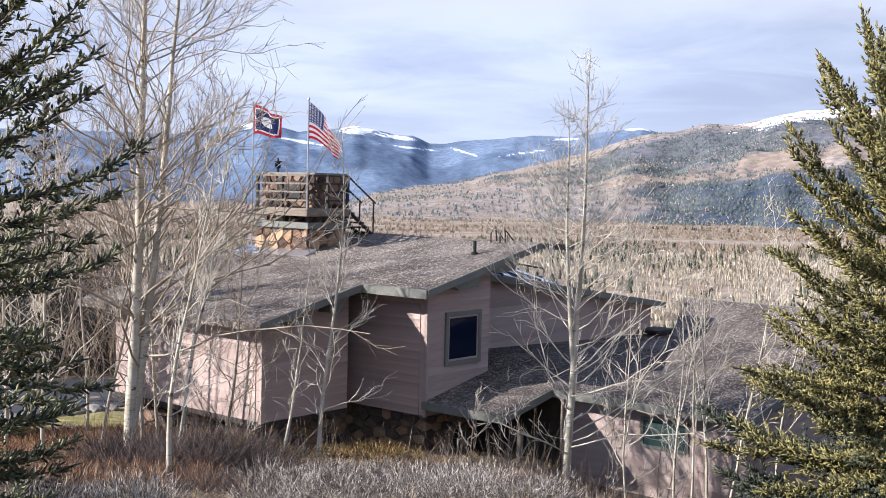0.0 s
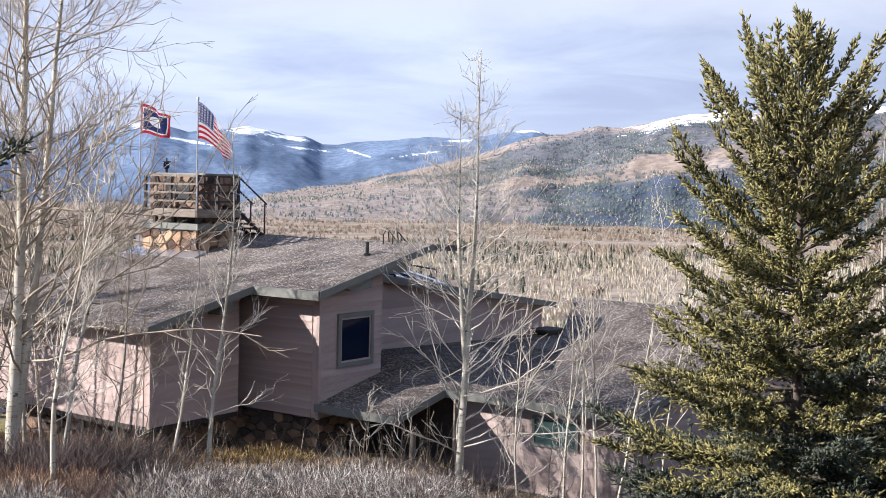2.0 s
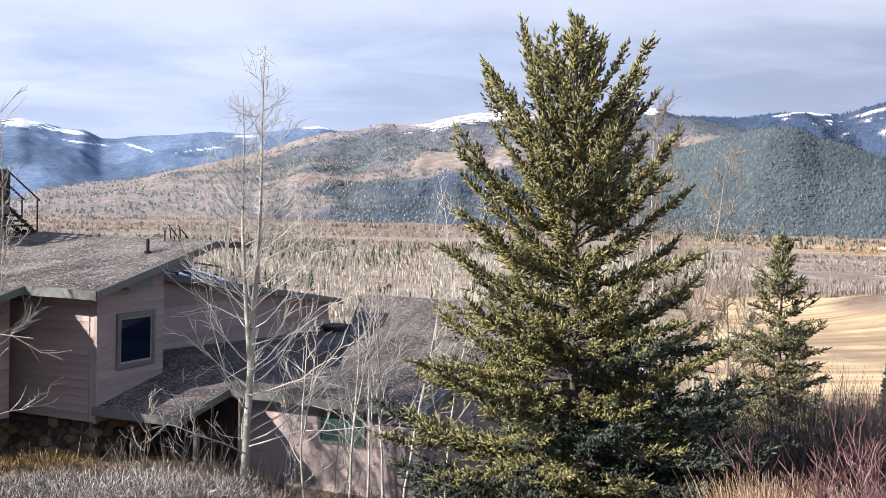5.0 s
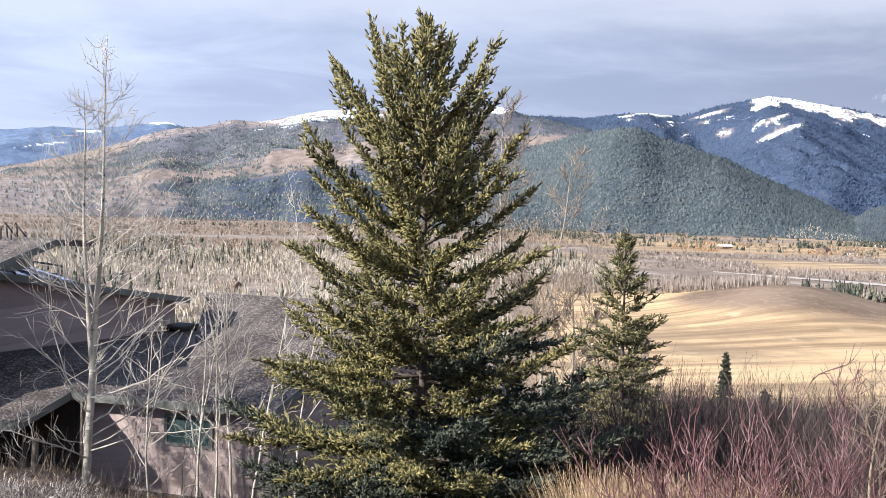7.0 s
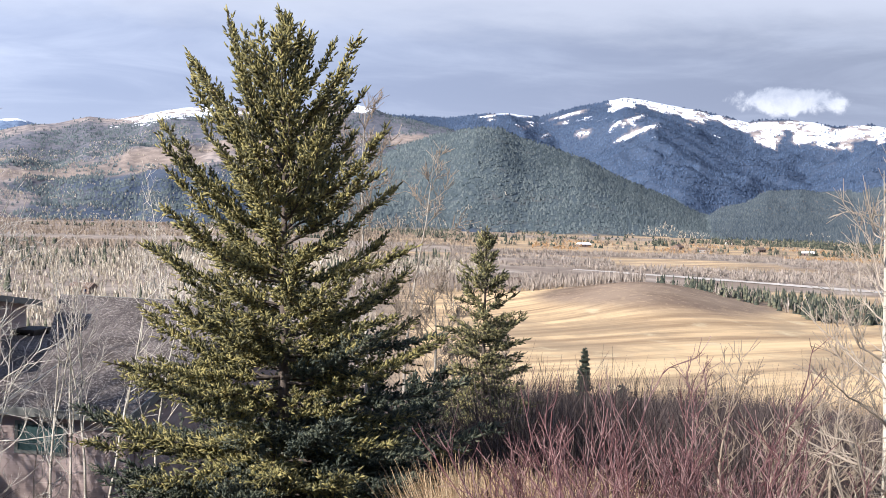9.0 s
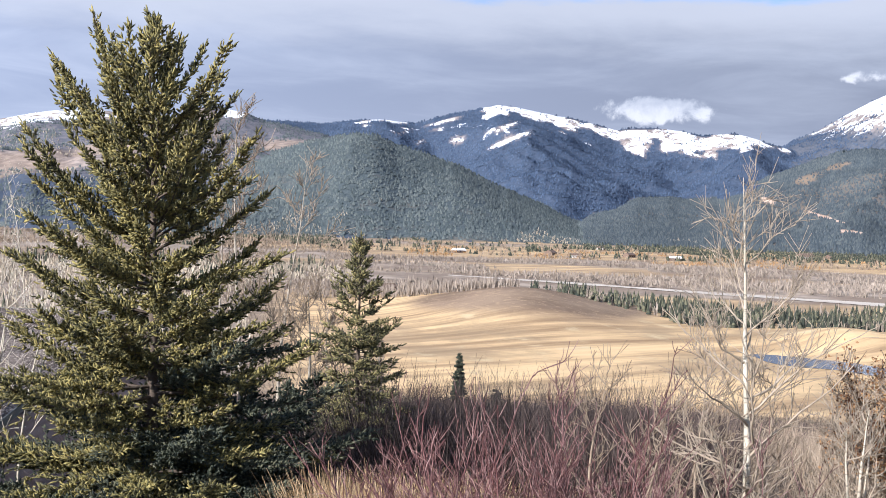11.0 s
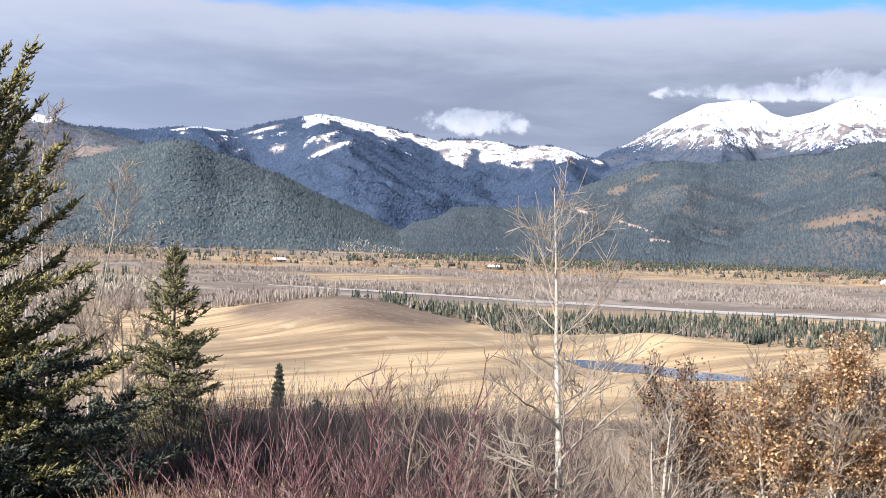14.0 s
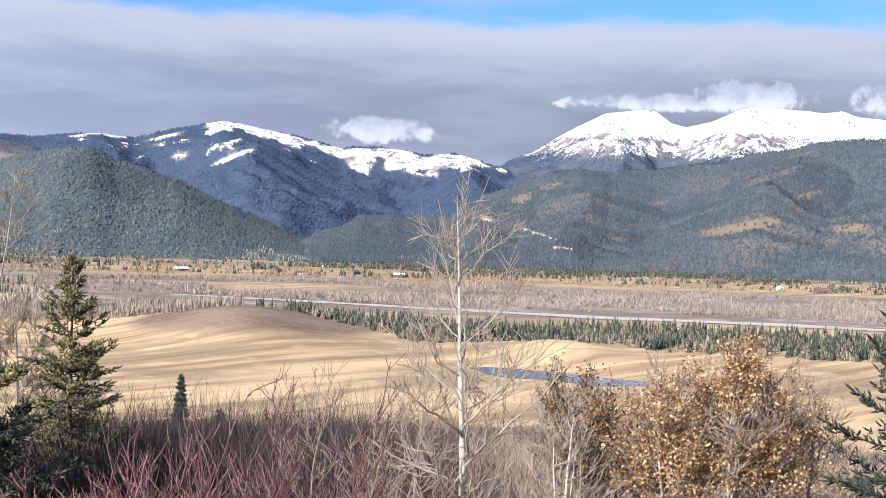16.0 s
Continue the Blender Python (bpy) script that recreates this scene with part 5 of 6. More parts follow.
def needles(P, D, L, per_m, length, width, rng, spread=0.8, core=0.0):
    """Shoots that start at P and run along D for L metres: a slim spindle of packed needles, and loose flat ones round it."""
    cnt = np.maximum(2, (L * per_m).astype(int))
    i = np.repeat(np.arange(len(P)), cnt)
    n = len(i)
    t = rng.uniform(0, 1, n) ** 0.9
    base = P[i] + D[i] * (t * L[i])[:, None]
    rad = unit(np.cross(D[i], rng.normal(0, 1, (n, 3))))
    d = unit(D[i] * rng.uniform(0.35, 0.9, n)[:, None] + rad * spread)
    l = length * rng.uniform(0.7, 1.25, n)
    side = unit(np.cross(d, rng.normal(0, 1, (n, 3)))) * width * 0.5
    a, b, c = base + side, base - side, base + d * l[:, None]
    V = np.stack([a, b, c], 1).reshape(-1, 3)
    F = np.arange(len(V)).reshape(-1, 3)
    if core:
        m = len(P)
        s = unit(np.cross(D, rng.normal(0, 1, (m, 3))))
        u = np.cross(D, s)
        rows = []
        for at, w in ((0.12, 0.75), (0.7, 1.0)):
            for k in range(3):
                g = k * 2.094 + rng.uniform(-0.4, 0.4, m)
                rows.append(P + D * (L * at)[:, None] + (s * np.cos(g)[:, None] + u * np.sin(g)[:, None]) * (core * w * rng.uniform(0.7, 1.3, m))[:, None])
        rows.append(P + D * (L + core)[:, None])
        W = np.stack(rows, 1).reshape(-1, 3)
        q = np.arange(m)[:, None] * 7 + len(V)
        G = []
        for k in range(3):
            e = (k + 1) % 3
            G += [np.concatenate([q + k, q + e, q + 3 + e], 1), np.concatenate([q + k, q + 3 + e, q + 3 + k], 1), np.concatenate([q + 3 + k, q + 3 + e, q + 6], 1)]
        V, F = np.concatenate([V, W]), np.concatenate([F] + G)
    return V, F


# how far limbs reach and how steeply they rise, by the height at which they leave the trunk
CROWN_F = (0, 0.12, 0.21, 0.29, 0.38, 0.47, 0.56, 0.65, 0.735, 0.82, 0.91, 1.0)
CROWN_W = (0.95, 1.0, 1.0, 0.95, 0.82, 0.68, 0.60, 0.56, 0.44, 0.24, 0.10, 0.02)
CROWN_A = (-14, -12, -9, -3, 4, 12, 22, 33, 42, 50, 58, 72)


def spruce(az, r, height, width, seed, label, mat, sink=0.2, per_m=150, length=0.036, wide=0.013, whorl=0.25, thin=1.0, foot=0.03, slim=0.0, sub=0.085, low=None, core=0.0, taper=1.0, finger=0.035, curl=0.07):
    """A spruce: limbs that sweep up to their tips, side sprays along them, blunt needle shoots all over; each limb a part."""
    rng = np.random.default_rng(seed)
    t = empty("spruce_tree", Matrix.Translation(Vector(place(az, r, -sink))), label, "tree", "spruces on the slope")
    trunk = bend((0, 0, -0.4), (0, 0, 1), height + 0.4, 12, rng, 0.005, 0.05)
    V, F = tubes([(trunk, (0.012 + height * 0.013) * np.linspace(1, 0.05, 12))], 9)
    part("trunk", np_mesh("trunk", V, F, M_SPRBARK, True), M_SPRBARK, t)
    z = height * foot
    while z < height - 0.1:
        f = z / height
        w0 = np.interp(f, CROWN_F, CROWN_W)
        reach = width * 0.5 * (w0 * (1 - slim) + slim * (1 - f) ** 0.9)
        reach *= taper + (1 - taper) * min(1.0, max(0.0, (f - 0.1) / 0.45))
        ang = np.interp(f, CROWN_F, CROWN_A) * (1 - 0.45 * slim)
        n = int(round(rng.uniform(4.6, 6.6) * thin * (1.35 - 0.75 * f)))
        a0 = rng.uniform(0, 6.28)
        for k in range(n):
            a = a0 + 6.283 * k / n + rng.normal(0, 0.25)
            th = radians(ang + rng.normal(0, 6))
            l = reach * rng.uniform(0.62, 1.1) / max(0.5, math.cos(th + 0.12))
            zz = min(max(z + rng.normal(0, 0.08), 0.05), height - 0.08)
            p0, _ = along(trunk, (zz + 0.4) / (height + 0.4))
            start = th - 0.14
            path = bend(p0, (math.cos(a) * math.cos(start), math.sin(a) * math.cos(start), math.sin(start)), l, 8, rng, 0.06, curl)
            P, D, L = [], [], []

            def shoots(line, gap, size, bare=0.0):
                # blunt shoots round a twig, leaning toward its tip and up
                span = float(np.linalg.norm(np.diff(line, axis=0), axis=1).sum())
                for g in range(max(2, int(span * (1 - bare) / gap))):
                    u = bare + (1 - bare) * rng.uniform(0, 1)
                    q, e = along(line, min(u, 0.999))
                    o = unit(np.cross(e, rng.normal(0, 1, 3)))
                    P.append(q), D.append(unit(e * rng.uniform(0.5, 1.0) + o * 0.75 + np.array([0, 0, 0.22]))), L.append(size * rng.uniform(0.6, 1.25) * (1.1 - 0.35 * u))
                P.append(line[-1]), D.append(unit(line[-1] - line[-2])), L.append(size * 1.1)

            shoots(path, finger * 0.62, 0.13, 0.15)
            m = max(3, int(l / sub))
            for j in range(m):
                s0 = 0.14 + 0.8 * (j + rng.uniform(0, 1)) / m
                q, e = along(path, min(s0, 0.999))
                flat = unit(np.cross(e, (0, 0, 1)))
                top = np.cross(flat, e)
                for s in (-1, 1):
                    if rng.uniform() < 0.12:
                        continue
                    sl = min(0.95, 0.07 + (0.40 - 0.2 * f) * l * (1 - s0) ** 0.75) * rng.uniform(0.55, 1.15)
                    dd = e * 1.0 + flat * s * rng.uniform(0.5, 1.0) + top * rng.uniform(-0.35, 0.25)
                    shoots(bend(q, dd, sl, 4, rng, 0.12, 0.03 + 0.10 * f), finger, 0.105)
            V, F = needles(np.array(P), np.array(D), np.array(L), per_m, length, wide, rng, core=core)
            W, G = tubes([(path, (0.006 + l * 0.008) * np.linspace(1, 0.3, 8))], 4)
            # lowest limbs take low: darker needles with the shade painted in
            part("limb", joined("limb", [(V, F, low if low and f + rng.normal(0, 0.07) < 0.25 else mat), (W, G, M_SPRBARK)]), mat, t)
        z += whorl * rng.uniform(0.75, 1.2) * (0.75 + 0.35 * f)
    P, D, L = [], [], []
    for k in range(26):
        P.append(trunk[-1] - np.array([0, 0, 0.035 * k])), D.append(unit(np.array([rng.normal(0, 0.5), rng.normal(0, 0.5), 0.8]))), L.append(0.11)
    P.append(trunk[-1] - np.array([0, 0, 0.1])), D.append(np.array([0, 0, 1.0])), L.append(0.24)
    V, F = needles(np.array(P), np.array(D), np.array(L), per_m, length, wide, rng, core=core)
    part("leader", np_mesh("leader", V, F, mat), mat, t)
    return t


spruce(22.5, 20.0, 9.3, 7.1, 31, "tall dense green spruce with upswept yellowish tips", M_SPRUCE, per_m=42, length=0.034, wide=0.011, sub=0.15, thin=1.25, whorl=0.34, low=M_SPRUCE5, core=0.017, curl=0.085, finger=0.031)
spruce(32.1, 28.0, 6.05, 3.6, 12, "smaller slender spruce farther down the slope", M_SPRUCE4, per_m=14, length=0.034, wide=0.018, slim=0.7, sub=0.19, thin=1.15, whorl=0.21, low=M_SPRUCE3, core=0.018, finger=0.044, curl=0.04)
spruce(30.0, 29.5, 3.5, 3.2, 17, "low dark spruce beneath the slender one", M_SPRUCE2, per_m=9, length=0.045, wide=0.03, slim=0.8, sub=0.2, whorl=0.33, core=0.026, finger=0.08)
spruce(-19.0, 43.0, 11.0, 5.0, 18, "tall dark spruce with a bare lower trunk by the driveway", M_SPRUCE2, per_m=6, length=0.055, wide=0.035, slim=0.8, sub=0.36, whorl=0.45, foot=0.24, core=0.034, finger=0.11)
spruce(-22.8, 13.0, 7.6, 6.0, 13, "dark green spruce with long drooping lower limbs", M_SPRUCE3, per_m=18, thin=0.8, length=0.034, wide=0.013, sub=0.18, core=0.016, taper=0.42, finger=0.045, whorl=0.34)
# stands out of view; added only to throw shade on the left wall
spruce(-26.3, 30.5, 8.6, 3.6, 27, "unseen dark spruce added to shade the house's left wall", M_SPRUCE2, per_m=6, length=0.05, wide=0.03, slim=0.7, sub=0.26, whorl=0.3, thin=1.2, core=0.034, finger=0.09)
spruce(73.1, 15.0, 4.2, 4.4, 14, "dark spruce with open horizontal limbs", M_SPRUCE2, per_m=18, thin=0.8, slim=0.6, length=0.034, wide=0.013, sub=0.2, core=0.016, finger=0.05, whorl=0.34)
spruce(36.9, 62.0, 4.7, 1.4, 15, "small dark spruce in the thicket", M_SPRUCE2, per_m=6, length=0.06, wide=0.05, slim=1.0, sub=0.16, whorl=0.16, thin=1.2, core=0.03, finger=0.09, curl=-0.02)
spruce(38.8, 58.0, 2.8, 1.9, 16, "small dark spruce in the thicket", M_SPRUCE2, per_m=6, length=0.06, wide=0.05, slim=1.0, sub=0.16, whorl=0.16, thin=1.2, core=0.03, finger=0.09, curl=-0.02)
spruce(26.6, 22.0, 3.3, 3.6, 19, "low spreading dark spruce at the foot of the tall one", M_SPRUCE2, per_m=10, length=0.045, wide=0.022, slim=0.5, sub=0.2, whorl=0.36, core=0.024, finger=0.06)
spruce(28.8, 24.5, 3.3, 3.4, 20, "low dark spruce among the thicket stems", M_SPRUCE2, per_m=8, length=0.045, wide=0.022, slim=0.6, sub=0.2, whorl=0.36, core=0.026, finger=0.07)

aspen(-15.0, 23.5, 13.0, 0.135, 21, "tall pale-barked aspen, leafless, with dense twigs", start=0.2, limbs=74, reach=0.40, subs=7, twigs=6, fork=[(0.05, 0.10, 0.05, 0.9)], lift=0.07, wander=0.035, twig=M_TWIG3)
aspen(6.3, 24.0, 8.9, 0.092, 22, "slender leafless aspen forked into two white stems", start=0.08, limbs=58, reach=0.42, subs=6, twigs=3, fork=[(0.29, -0.16, 0.0, 0.84)], wander=0.03, lift=0.07, top=1.15, spread=1.4, fine=0.95, lean=(0.07, 0), stout=0.2)
aspen(-6.2, 23.5, 7.2, 0.055, 23, "thin leafless aspen leaning before the dark wall", start=0.15, limbs=26, reach=0.2, subs=5, twigs=4, lean=(0.14, 0.02), lift=0.05)
aspen(-7.9, 24.2, 5.0, 0.045, 24, "thin leafless aspen sapling", start=0.2, limbs=14, reach=0.18, subs=4, twigs=3, lean=(0.12, 0.0))
aspen(-13.3, 19.5, 5.6, 0.05, 25, "thin leafless aspen with grey bark", start=0.2, limbs=18, reach=0.2, subs=5, twigs=4, lean=(0.08, 0.05))
aspen(-12.7, 23.0, 7.0, 0.05, 26, "thin leaning leafless aspen", start=0.2, limbs=18, reach=0.2, subs=5, twigs=4, lean=(0.18, 0.0))
# those past bearing -24 are unseen, added to dapple the house's left wall
for _k, (_a, _r, _h, _w) in enumerate(((-20.6, 26.5, 11.5, 0.045), (-18.6, 30.0, 10.5, 0.04), (-17.0, 28.0, 9.0, 0.04), (-13.6, 27.0, 10.5, 0.04), (-11.8, 29.0, 9.0, 0.035), (-14.4, 25.2, 7.5, 0.05), (-22.4, 30.0, 12.0, 0.045), (-10.6, 25.4, 5.6, 0.04), (-21.4, 23.5, 9.5, 0.045), (-18.9, 24.5, 8.5, 0.045), (-16.4, 25.6, 8.0, 0.04), (-24.0, 26.0, 10.0, 0.05), (-23.0, 34.0, 11.0, 0.05), (-19.6, 33.5, 10.0, 0.05), (-26.5, 29.0, 10.0, 0.05), (-29.0, 31.0, 10.0, 0.06), (-25.5, 33.0, 10.5, 0.06))):
    aspen(_a, _r, _h, _w, 80 + _k, "leafless aspen in a twiggy stand beside the house", bark=M_TANBARK, twig=M_TWIG2 if _k % 3 else M_TWIG, start=0.1, limbs=32, reach=0.28, subs=6, twigs=4, fine=0.85, lean=(0.06 * math.sin(_k * 2.1), 0.0))
for _k, (_a, _r, _h) in enumerate(((11.4, 22.6, 5.3), (13.3, 22.8, 6.1), (14.1, 22.2, 6.0), (16.2, 22.9, 6.4), (12.4, 23.2, 4.7), (9.4, 22.4, 4.4))):
    aspen(_a, _r, _h, 0.032, 30 + _k, "thin white-stemmed leafless aspen before the low roof", start=0.25, limbs=9, reach=0.34, subs=4, twigs=2, fine=0.75, fork=[(0.4, 0.12, 0.0, 0.9)], top=1.1)
for _k, (_a, _r, _h) in enumerate(((16.6, 40.0, 10.5), (17.8, 38.0, 9.1), (14.6, 42.0, 9.7))):
    aspen(_a, _r, _h, 0.05, 130 + _k, "thin leafless aspen beyond the low roof", start=0.2, limbs=18, reach=0.2, subs=5, twigs=3)
for _k, (_a, _r, _h) in enumerate(((26.4, 34.0, 11.3), (28.2, 38.0, 10.7), (24.6, 42.0, 12.0), (29.6, 31.0, 6.0), (33.0, 30.0, 3.4), (30.4, 36.0, 5.6))):
    aspen(_a, _r, _h, 0.08, 40 + _k, "leafless brownish aspen behind the spruce", start=0.15, limbs=32, reach=0.32, subs=7, twigs=5, bark=M_TANBARK, twig=M_TWIG2, fine=1.9)
aspen(51.5, 13.0, 4.3, 0.056, 51, "white-barked leafless aspen with crooked spreading limbs", start=0.12, limbs=27, reach=0.44, subs=7, twigs=8, spread=1.15, lift=0.085, top=0.95, wander=0.025, lean=(-0.015, 0), twig=M_TWIG3, fine=0.72, stout=0.42)
aspen(56.4, 13.0, 1.9, 0.045, 52, "short forked leafless aspen", twig=M_TWIG3, fine=0.7, stout=0.4, start=0.2, fork=[(0.35, 0.5, 0.1, 0.9), (0.4, -0.5, 0, 0.9)], limbs=14, reach=0.4, subs=6, twigs=4, spread=1.2)
for _k, (_a, _r, _h) in enumerate(((47.5, 15.0, 2.6), (52.4, 15.5, 2.6), (57.0, 14.0, 2.0), (67.5, 17.0, 2.4), (44.0, 17.0, 2.4), (49.0, 16.5, 2.6), (54.0, 16.0, 2.3), (46.2, 13.4, 2.0))):
    aspen(_a, _r, _h, 0.03, 55 + _k, "low leafless sapling with many tan twigs", start=0.1, limbs=14, reach=0.42, subs=6, twigs=5, bark=M_TWIG2, twig=M_TWIG2)

for _k, (_a, _r, _h) in enumerate(((1.6, 23.6, 1.5), (3.4, 24.2, 1.9), (8.4, 23.4, 2.7), (10.8, 24.0, 2.8), (-9.6, 24.6, 2.0))):
    aspen(_a, _r, _h, 0.018, 100 + _k, "low bare sapling with few thin twigs before the house", bark=M_TWIG2, start=0.1, limbs=8, reach=0.38, subs=4, twigs=2, fork=[(0.05, 0.25, 0.0, 0.9)])


def red_bush(az, r, n, height, seed):
    """A thicket of crooked red stems that fork upward, each stem with its twigs a part."""
    rng = np.random.default_rng(seed)
    foot = place(az, r)
    t = empty("dogwood_bush", Matrix.Translation(Vector(foot)), "leafless red-stemmed dogwood bush on the slope", "bush", "dogwood bushes")
    for k in range(n):
        a = rng.uniform(0, 6.28)
        o = rng.uniform(0.05, 0.75)
        d = np.array([math.cos(a) * o, math.sin(a) * o, 1.0])
        L = height * (rng.uniform(0.95, 1.2) if k % 9 == 0 else rng.uniform(0.5, 0.95))
        k0 = 0.55 * math.sqrt(rng.uniform(0, 1))
        p = bend((math.cos(a) * k0, math.sin(a) * k0, -0.15), d, L, 10, rng, 0.17, 0.07)
        twig = []
        for j in range(int(rng.integers(9, 15))):
            u = rng.uniform(0.2, 1.0)
            q, e = along(p, u)
            p2 = bend(q, e + unit(rng.normal(0, 1, 3)) * 0.65 + np.array([0, 0, 0.25]), rng.uniform(0.2, 0.62) * (1.2 - 0.5 * u), 6, rng, 0.2, 0.1)
            twig.append((p2, 0.0048 * np.linspace(1, 0.5, 6)))
            for i in range(int(rng.integers(2, 5))):
                q2, e2 = along(p2, rng.uniform(0.2, 1.0))
                p3 = bend(q2, e2 + unit(rng.normal(0, 1, 3)) * 0.7 + np.array([0, 0, 0.2]), rng.uniform(0.06, 0.24), 3, rng, 0.12, 0.08)
                twig.append((p3, np.array([0.003, 0.0026, 0.0022])))
        V, F = tubes([(p, 0.0082 * rng.uniform(0.6, 1.3) * np.linspace(1, 0.45, 10))], 5)
        W, G = tubes(twig, 3)
        part("stem", joined("stem", [(V, F, M_RED), (W, G, M_RED)]), M_RED, t)
    return t


for _k, (_a, _r, _n, _h) in enumerate(((40.7, 8.0, 24, 1.95), (44.0, 8.3, 24, 1.75), (37.8, 8.8, 13, 1.75), (46.8, 8.6, 16, 1.55), (42.4, 9.4, 18, 1.95), (39.4, 9.8, 13, 1.9), (48.4, 9.4, 9, 1.5))):
    red_bush(_a, _r, _n, _h, 60 + _k)


M_LEAF2 = material("russet_leaf", ((0.08, 0.035, 0.018), (0.25, 0.12, 0.055), (0.45, 0.27, 0.13)), 1.5, 0.6, 0.0, island=0.7, translucent=0.3)


def leafy_tree(az, r, height, seed, leaves, label, lean=(0, 0), mat=None, thick=0.05):
    """A small forked tree; its leaves hang in loose bunches about the twigs."""
    rng = np.random.default_rng(seed)
    sk = bare_skeleton(rng, height, thick, start=0.3, limbs=26, reach=0.42, subs=6, twigs=6, fork=[(0.25, 0.45, 0.1, 0.85), (0.3, -0.45, -0.1, 0.8)], spread=1.2, top=0.55, lean=lean)
    t = tree_things("birch_tree", label, "tree", place(az, r), sk, M_ASPEN, M_TWIG2, "brown-leaved trees")
    tips = np.array([p[int(rng.integers(0, len(p)))] for _, small in sk[1] for p, _ in small])
    tips = tips[tips[:, 2] > height * 0.46]
    full = vnoise(tips[:, 0] * 2.6 + tips[:, 1], tips[:, 2] * 2.6 + tips[:, 1] * 0.7, seed)
    tips = tips[full > 0.42]
    c = tips[rng.integers(0, len(tips), leaves)] + rng.normal(0, 0.05, (leaves, 3))
    n = unit(rng.normal(0, 1, (leaves, 3)))
    a = unit(np.cross(n, rng.normal(0, 1, (leaves, 3))))
    b = np.cross(n, a)
    s = rng.uniform(0.009, 0.019, leaves)[:, None]
    # each leaf: two halves folded along the rib
    V = np.stack([c - a * s * 1.3, c + b * s + n * s * 0.45, c + a * s * 1.5, c - b * s + n * s * 0.45], 1).reshape(-1, 3)
    q = np.arange(leaves)[:, None] * 4
    F = np.concatenate([q + [[0, 1, 2]], q + [[0, 2, 3]]])
    tagged(part("leaves", np_mesh("leaves", V, F, mat or M_LEAF), mat or M_LEAF, t, "curled brown and gold dry leaves"), kind="stuff")
    return t


leafy_tree(61.4, 14.0, 2.3, 71, 8500, "small white-stemmed tree still hung with dry golden-brown leaves", lean=(0.02, 0))
leafy_tree(64.0, 14.5, 2.55, 72, 12000, "small tree with bright dry golden leaves", lean=(0.05, -0.03))
leafy_tree(57.4, 14.5, 2.2, 73, 6500, "small tree with dark russet leaves", mat=M_LEAF2)
leafy_tree(66.2, 15.5, 2.5, 74, 5500, "small tree with thin pale golden leaves")


log_post(1.72, 24.42, -5.1)

# ---- plants past counting ----


def blades(P, D, L, W, rng):
    """Narrow upright blades: one quad each, tapering."""
    n = len(P)
    side = unit(np.cross(D, rng.normal(0, 1, (n, 3)))) * W[:, None] * 0.5
    V = np.stack([P - side, P + side, P + D * L[:, None] + side * 0.35, P + D * L[:, None] - side * 0.35], 1).reshape(-1, 3)
    return V, np.arange(len(V)).reshape(-1, 4)


def clumps(name, label, category, az, r, per, height, width, spread, lean, mat, seed, mound=False):
    """Tufts on the ground at bearings az and distances r; one object of stuff."""
    rng = np.random.default_rng(seed)
    x, y = r * np.sin(np.radians(az)), r * np.cos(np.radians(az))
    z = ground_at(x, y)
    C = np.repeat(np.stack([x, y, z], 1), per, 0)
    n = len(C)
    size = np.repeat(rng.uniform(0.6, 1.25, len(x)), per)
    off = rng.normal(0, spread, (n, 2)) * size[:, None]
    P = C + np.concatenate([off, np.full((n, 1), -0.03)], 1)
    D = unit(np.concatenate([off / (spread + 1e-6) * lean + rng.normal(0, lean * 0.6, (n, 2)), np.ones((n, 1))], 1))
    L = height * size * rng.uniform(0.45, 1.1, n)
    if mound:
        # rounded bush: short sprigs all over a dome, pointing outward and up
        d = unit(rng.normal(0, 1, (n, 3)) * (1, 1, 0.8))
        d[:, 2] = np.abs(d[:, 2])
        P = C + d * (size * height * rng.uniform(0.35, 1.0, n))[:, None] * (1.5, 1.5, 1.1)
        D = unit(d + rng.normal(0, 0.6, (n, 3)) + (0, 0, 0.6))
        L = L * 0.34
    V, F = blades(P, D, L, width * rng.uniform(0.7, 1.3, n), rng)
    ob = new(name, np_mesh(name, V, F, mat))
    return tagged(ob, label, category, kind="stuff")


_r = np.random.default_rng(7)
clumps("sagebrush", "pale grey sagebrush below the house", "shrub", _r.uniform(-9, 9, 80), _r.uniform(14.2, 19.6, 80), 420, 0.33, 0.0075, 0.2, 0.95, M_SAGE, 1, True)
clumps("sagebrush", "pale grey sagebrush among rust grass", "shrub", _r.uniform(-25, -13, 26), _r.uniform(12.5, 16, 26), 360, 0.34, 0.0075, 0.22, 0.9, M_SAGE, 9, True)
clumps("grass", "rust-coloured grass by the trees", "grass", _r.uniform(-25, -11, 1200), _r.uniform(17, 32, 1200), 32, 0.26, 0.012, 0.16, 0.6, M_RUSTGRASS, 2)
clumps("grass", "golden dry grass at the foot of the house", "grass", _r.uniform(-9, 1, 200), _r.uniform(21.4, 25.0, 200), 50, 0.26, 0.010, 0.16, 0.8, M_GRASS, 3)
clumps("shrub", "low shrub with yellowed leaves at the foot of the house", "shrub", np.concatenate([_r.normal(-3.6, 1.3, 26), _r.normal(-8, 1.2, 8)]), _r.uniform(23.4, 25.2, 34), 420, 0.34, 0.028, 0.2, 0.9, M_YELLOW, 33, True)
clumps("grass", "tall straw-coloured grass", "grass", _r.uniform(31, 40, 460), _r.uniform(10.0, 12.4, 460), 45, 0.8, 0.007, 0.12, 0.25, M_GRASS, 4)
